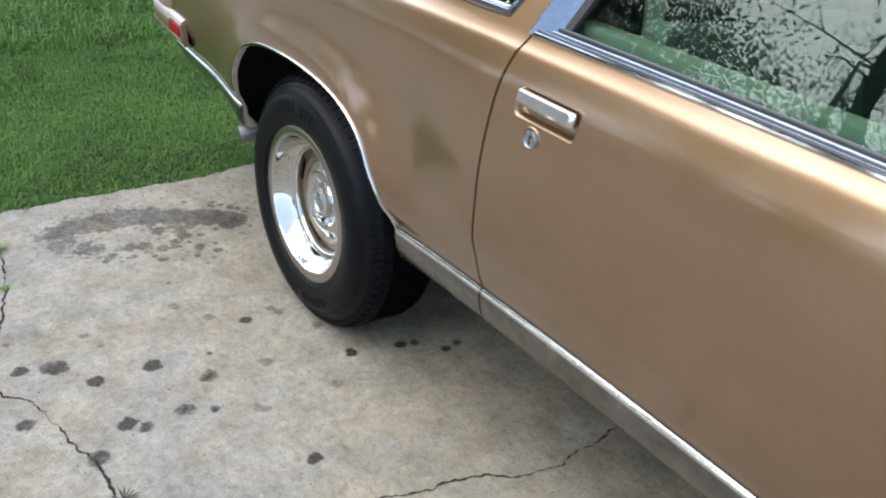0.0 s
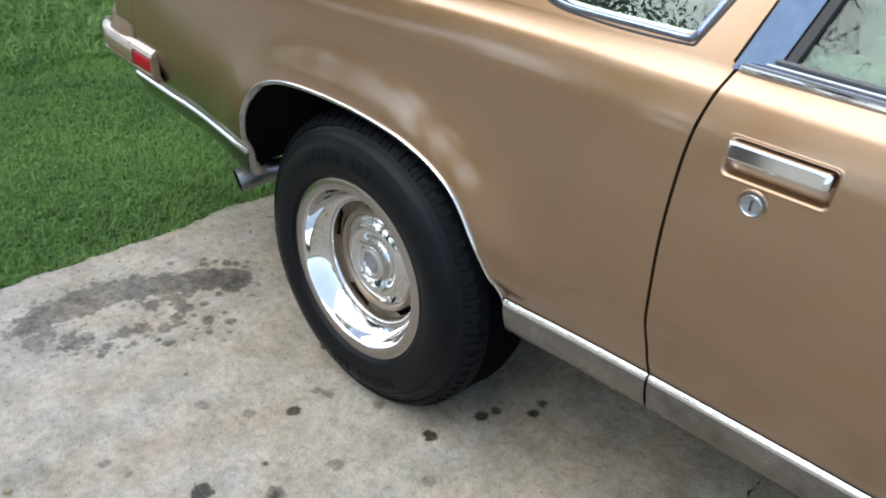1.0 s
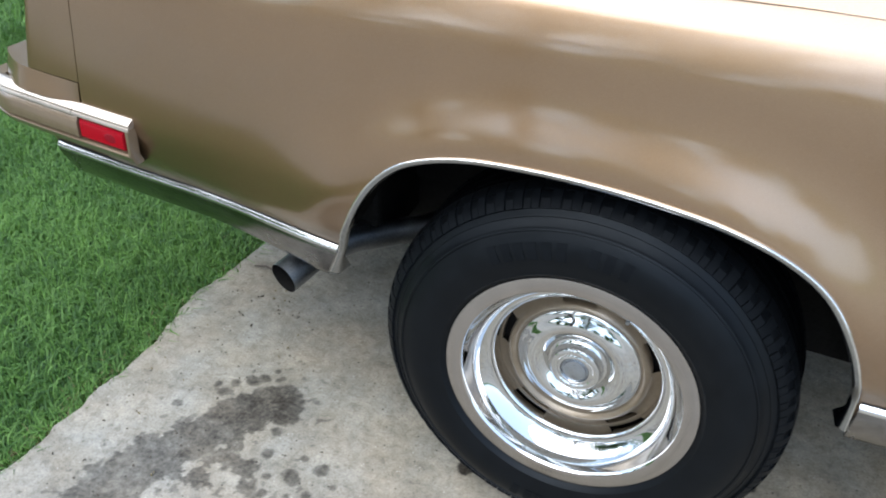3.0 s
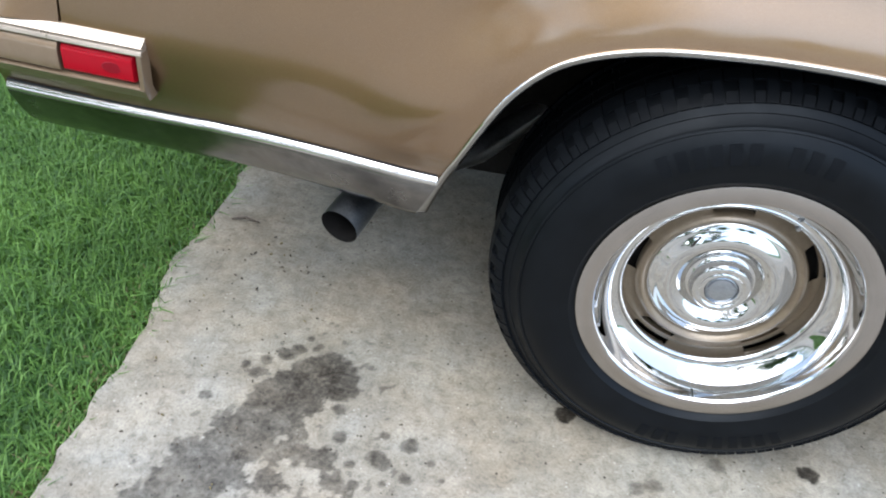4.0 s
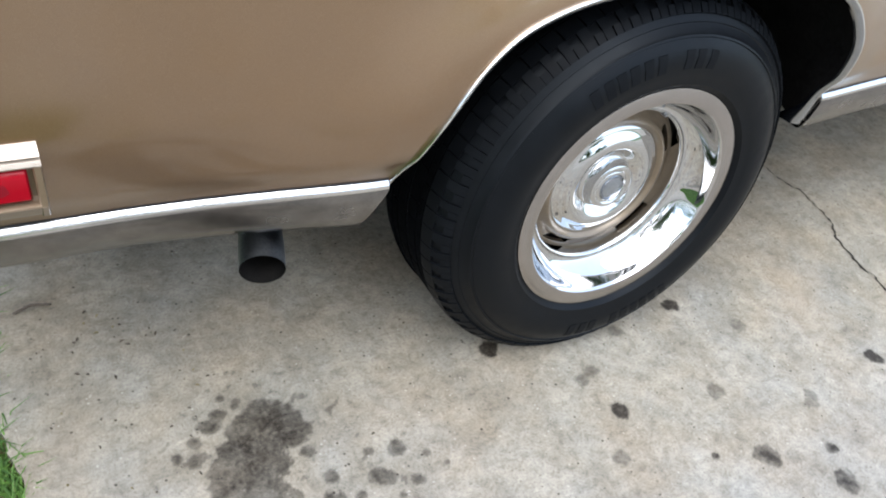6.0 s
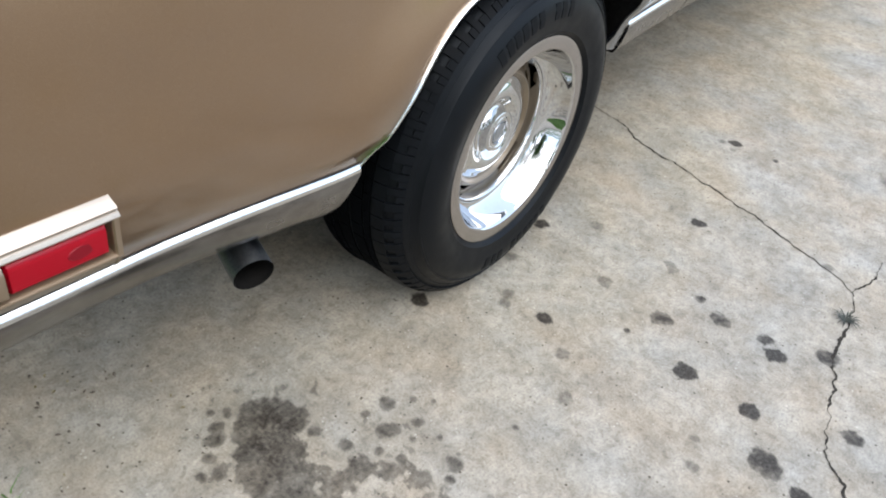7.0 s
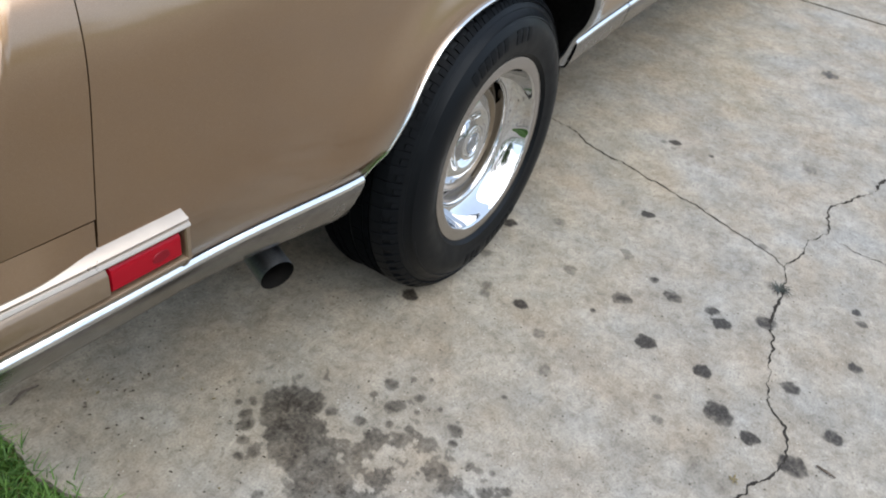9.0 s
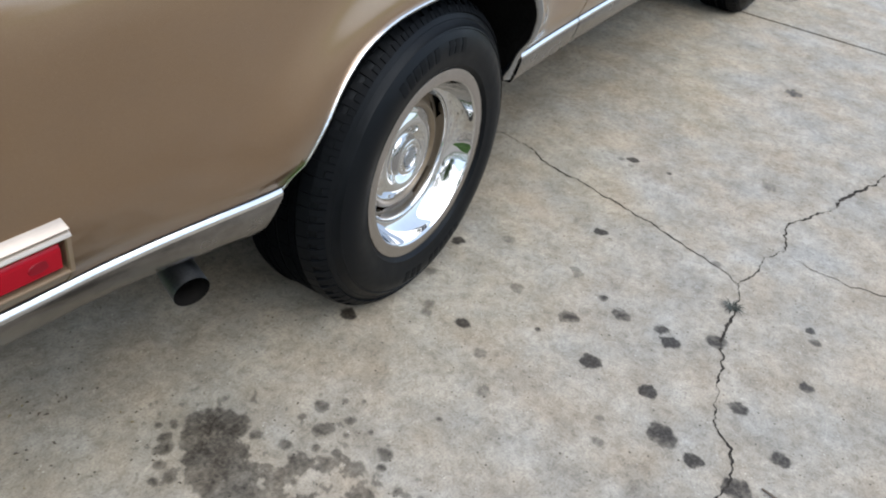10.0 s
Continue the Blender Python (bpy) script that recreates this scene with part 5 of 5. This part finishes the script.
blades("lawn_grass", 190000, near_lawn, 0.050, 0.0016, GRASS, "lush mown green grass beside the concrete", 3, taller)
blades("far_lawn_grass", 60000, mid_lawn, 0.085, 0.0032, GRASS, "longer green grass behind the car", 4, taller)
blades("edge_grass", 7000, edge_lawn, 0.045, 0.0018, GRASS, "short grass creeping over the slab edge", 5)
blades("dry_edge_grass", 2600, edge_lawn, 0.035, 0.0016, DRYGRASS, "dry clippings and dead grass along the slab edge", 6)


def outer_lawn(rng, n):
    x, y = rng.uniform(-11.0, 9.0, n), rng.uniform(-1.05, 9.5, n)
    keep = (x < -5.1) | ((y > 2.78) & ((x > -2.7) | (y > 4.95)))
    return x[keep], y[keep]


blades("outer_lawn_grass", 150000, outer_lawn, 0.085, 0.0060, GRASS, "green lawn round the driveway", 7)


def weed(x, y, n, size, mat, seed, label):
    rng = random.Random(seed)
    bm = bmesh.new()
    for _ in range(n):
        a, l = rng.uniform(0, 2 * math.pi), size * rng.uniform(0.6, 1.2)
        d, s = Vector((math.cos(a), math.sin(a), 0)), Vector((-math.sin(a), math.cos(a), 0)) * 0.0013
        p = [Vector((x, y, 0.001)) - s, Vector((x, y, 0.001)) + s, Vector((x, y, 0.3 * l)) + d * l * 0.6 + s, Vector((x, y, 0.3 * l)) + d * l * 0.6 - s, Vector((x, y, 0.22 * l)) + d * l]
        v = [bm.verts.new(q) for q in p]
        bm.faces.new(v[:4])
        bm.faces.new((v[3], v[2], v[4]))
    tagged(part("weed", bm, mat), label, "weed", group="weeds in the crack")


weed(0.455, -0.684, 34, 0.036, WEED, 1, "small withered dark weed growing from a crack")
weed(-0.47, -0.720, 20, 0.022, GRASS, 2, "small green tuft in a crack")
weed(-0.20, -0.773, 10, 0.014, DRYGRASS, 3, "small green tuft in a crack")
weed(-0.70, -0.70, 40, 0.045, GRASS, 4, "green tuft at the end of a crack")


def fleck(points, r):
    return tube(points, r, 5)


twig = fleck([(-0.060, -0.898, 0.004), (-0.066, -0.917, 0.006), (-0.067, -0.937, 0.004)], [0.002, 0.003, 0.0015])
tagged(part("twig", twig, BARK), "small dark twig lying on the concrete", "twig")
stick = fleck([(-0.853, 0.383, 0.004), (-0.884, 0.386, 0.009), (-0.915, 0.380, 0.004)], [0.0015, 0.003, 0.002])
tagged(part("twig", stick, BARK), "thin dark twig on the concrete beside the lawn", "twig")
rng = random.Random(8)
for k in range(60):
    near = k < 16
    x, y = (rng.uniform(-0.84, -0.70), rng.uniform(0.15, 0.35)) if near else (-0.90 + 0.26 * rng.random() ** 1.5, rng.uniform(-0.42, 0.30))
    a, l = rng.uniform(0, 6.28), rng.uniform(0.003, 0.010 if near else 0.007)
    bit = fleck([(x, y, 0.002), (x + l * math.cos(a) * 0.5, y + l * math.sin(a) * 0.5, 0.0035), (x + l * math.cos(a), y + l * math.sin(a), 0.002)], [0.0008, 0.0022 if near else 0.0016, 0.0008])
    tagged(part("leaf_fleck", bit, DRYGRASS if k % 4 == 3 else BARK), "tiny dry leaf fleck on the concrete", "leaf litter", group="leaf flecks near the lawn")


# ---- trees behind the camera, seen in the paint and chrome ----
def tree(seed, height, leaves):
    rng = random.Random(seed)
    root = new("tree")
    wood = bmesh.new()
    tips = []
    trunk = [Vector((0.04 * rng.uniform(-1, 1) * k, 0.04 * rng.uniform(-1, 1) * k, height * 0.5 * k / 5)) for k in range(6)]
    tube(trunk, [height * 0.028 * (1 - 0.11 * k) for k in range(6)], 10, wood)
    for k in range(20):
        p = trunk[2 + k % 4] + Vector((0, 0, rng.uniform(-0.3, 0.3)))
        a = k * 2.4 + rng.uniform(-0.3, 0.3)
        l = height * rng.uniform(0.22, 0.40)
        d = Vector((math.cos(a), math.sin(a), rng.uniform(0.35, 1.1))).normalized()
        pts = [p]
        for q in range(4):
            d = (d + Vector((rng.uniform(-0.3, 0.3), rng.uniform(-0.3, 0.3), rng.uniform(-0.1, 0.25)))).normalized()
            pts.append(pts[-1] + d * l / 4)
            tips.append((pts[-1], 0.5))
        tube(pts, [height * 0.010 * (1 - 0.2 * q) for q in range(5)], 6, wood)
        for q in (1, 2, 3, 4):
            for _ in range(2):
                e = pts[q] + Vector((rng.uniform(-1, 1), rng.uniform(-1, 1), rng.uniform(-0.2, 0.8))) * height * 0.11
                mid = (pts[q] + e) / 2 + Vector((rng.uniform(-0.1, 0.1), rng.uniform(-0.1, 0.1), 0.1))
                tube([pts[q], mid, e], [0.024, 0.016, 0.006], 4, wood)
                f = mid + Vector((rng.uniform(-1, 1), rng.uniform(-1, 1), rng.uniform(-0.3, 0.7))) * height * 0.06
                tube([mid, f], [0.012, 0.004], 4, wood)
                tips += [(e, 0.55), (f, 0.4)]
    part("trunk", smooth(wood, 60), BARK, root, "brown trunk and limbs")
    verts, faces = [], []
    for p, spread in tips:
        for _ in range(leaves):
            c = p + Vector((rng.gauss(0, 1), rng.gauss(0, 1), rng.gauss(0, 0.8))) * spread * height * 0.075
            u = Vector((rng.gauss(0, 1), rng.gauss(0, 1), rng.gauss(0, 1))).normalized()
            w = u.orthogonal().normalized()
            l = rng.uniform(0.035, 0.075)
            b = len(verts)
            verts += [c - u * l, c + w * l * 0.45, c + u * l, c - w * l * 0.45]
            faces.append((b, b + 1, b + 2, b + 3))
    me = bpy.data.meshes.new("crown")
    me.from_pydata([tuple(v) for v in verts], [], faces)
    part("crown", me, LEAVES, root, "open crown of small green leaves")
    return tagged(root, "broad leafy green tree on the lawn", "tree", group="trees round the lawn")


first = tree(11, 14.0, 190)
first.matrix_basis = pose(-10.4, -9.4, -0.04)
second = tree(12, 7.0, 110)
second.matrix_basis = pose(15.0, -39.0, -0.04, 0, 0, 40)
third = tree(13, 13.0, 55)
third.matrix_basis = pose(-3.2, -10.0, -0.04, 0, 0, 200)
for x, y, turn, which in ((-10.0, -17.5, 120, 2), (-1.5, -20.0, 30, 2), (-18.0, -14.0, 95, 0), (-30.0, -33.0, 10, 1), (-22.0, -36.0, 150, 1), (-13.5, -34.0, 60, 1), (-5.5, -37.0, 300, 1),
                          (2.5, -33.5, 210, 1), (10.5, -38.0, 20, 1), (-16.0, 9.0, 250, 0), (-11.0, 9.0, 20, 1), (16.5, 6.5, 70, 1)):
    copy_thing((first, second, third)[which], pose(x, y, -0.04, 0, 0, turn))


def hedge(x0, x1, y, height, seed, turn=0):
    """A loose clipped hedge, added out of view to darken the low horizon in reflections."""
    rng = np.random.default_rng(seed)
    n = int((x1 - x0) * 520)
    c = np.stack([rng.uniform(x0, x1, n), y + rng.normal(0, 0.45, n), rng.random(n) ** 0.8 * height], 1)
    c[:, 2] *= 0.85 + 0.22 * np.sin(c[:, 0] * 0.9) * np.sin(c[:, 0] * 0.37 + 1.0)
    u = rng.standard_normal((n, 3))
    u /= np.linalg.norm(u, axis=1)[:, None]
    w = np.cross(u, rng.standard_normal((n, 3)))
    w /= np.linalg.norm(w, axis=1)[:, None]
    l = rng.uniform(0.06, 0.13, n)[:, None]
    verts = np.stack([c - u * l, c + w * l * 0.5, c + u * l, c - w * l * 0.5], 1).reshape(-1, 3)
    me = bpy.data.meshes.new("hedge")
    me.from_pydata(verts.tolist(), [], (np.arange(n)[:, None] * 4 + np.arange(4)).tolist())
    ob = tagged(part("hedge", me, LEAVES), "loose dark green hedge added out of view for the reflections", "hedge", kind="stuff")
    ob.rotation_euler.z = radians(turn)


hedge(-38.0, 12.0, -32.0, 2.4, 21)
hedge(-9.0, 12.0, -15.0, 3.2, 22, -90)
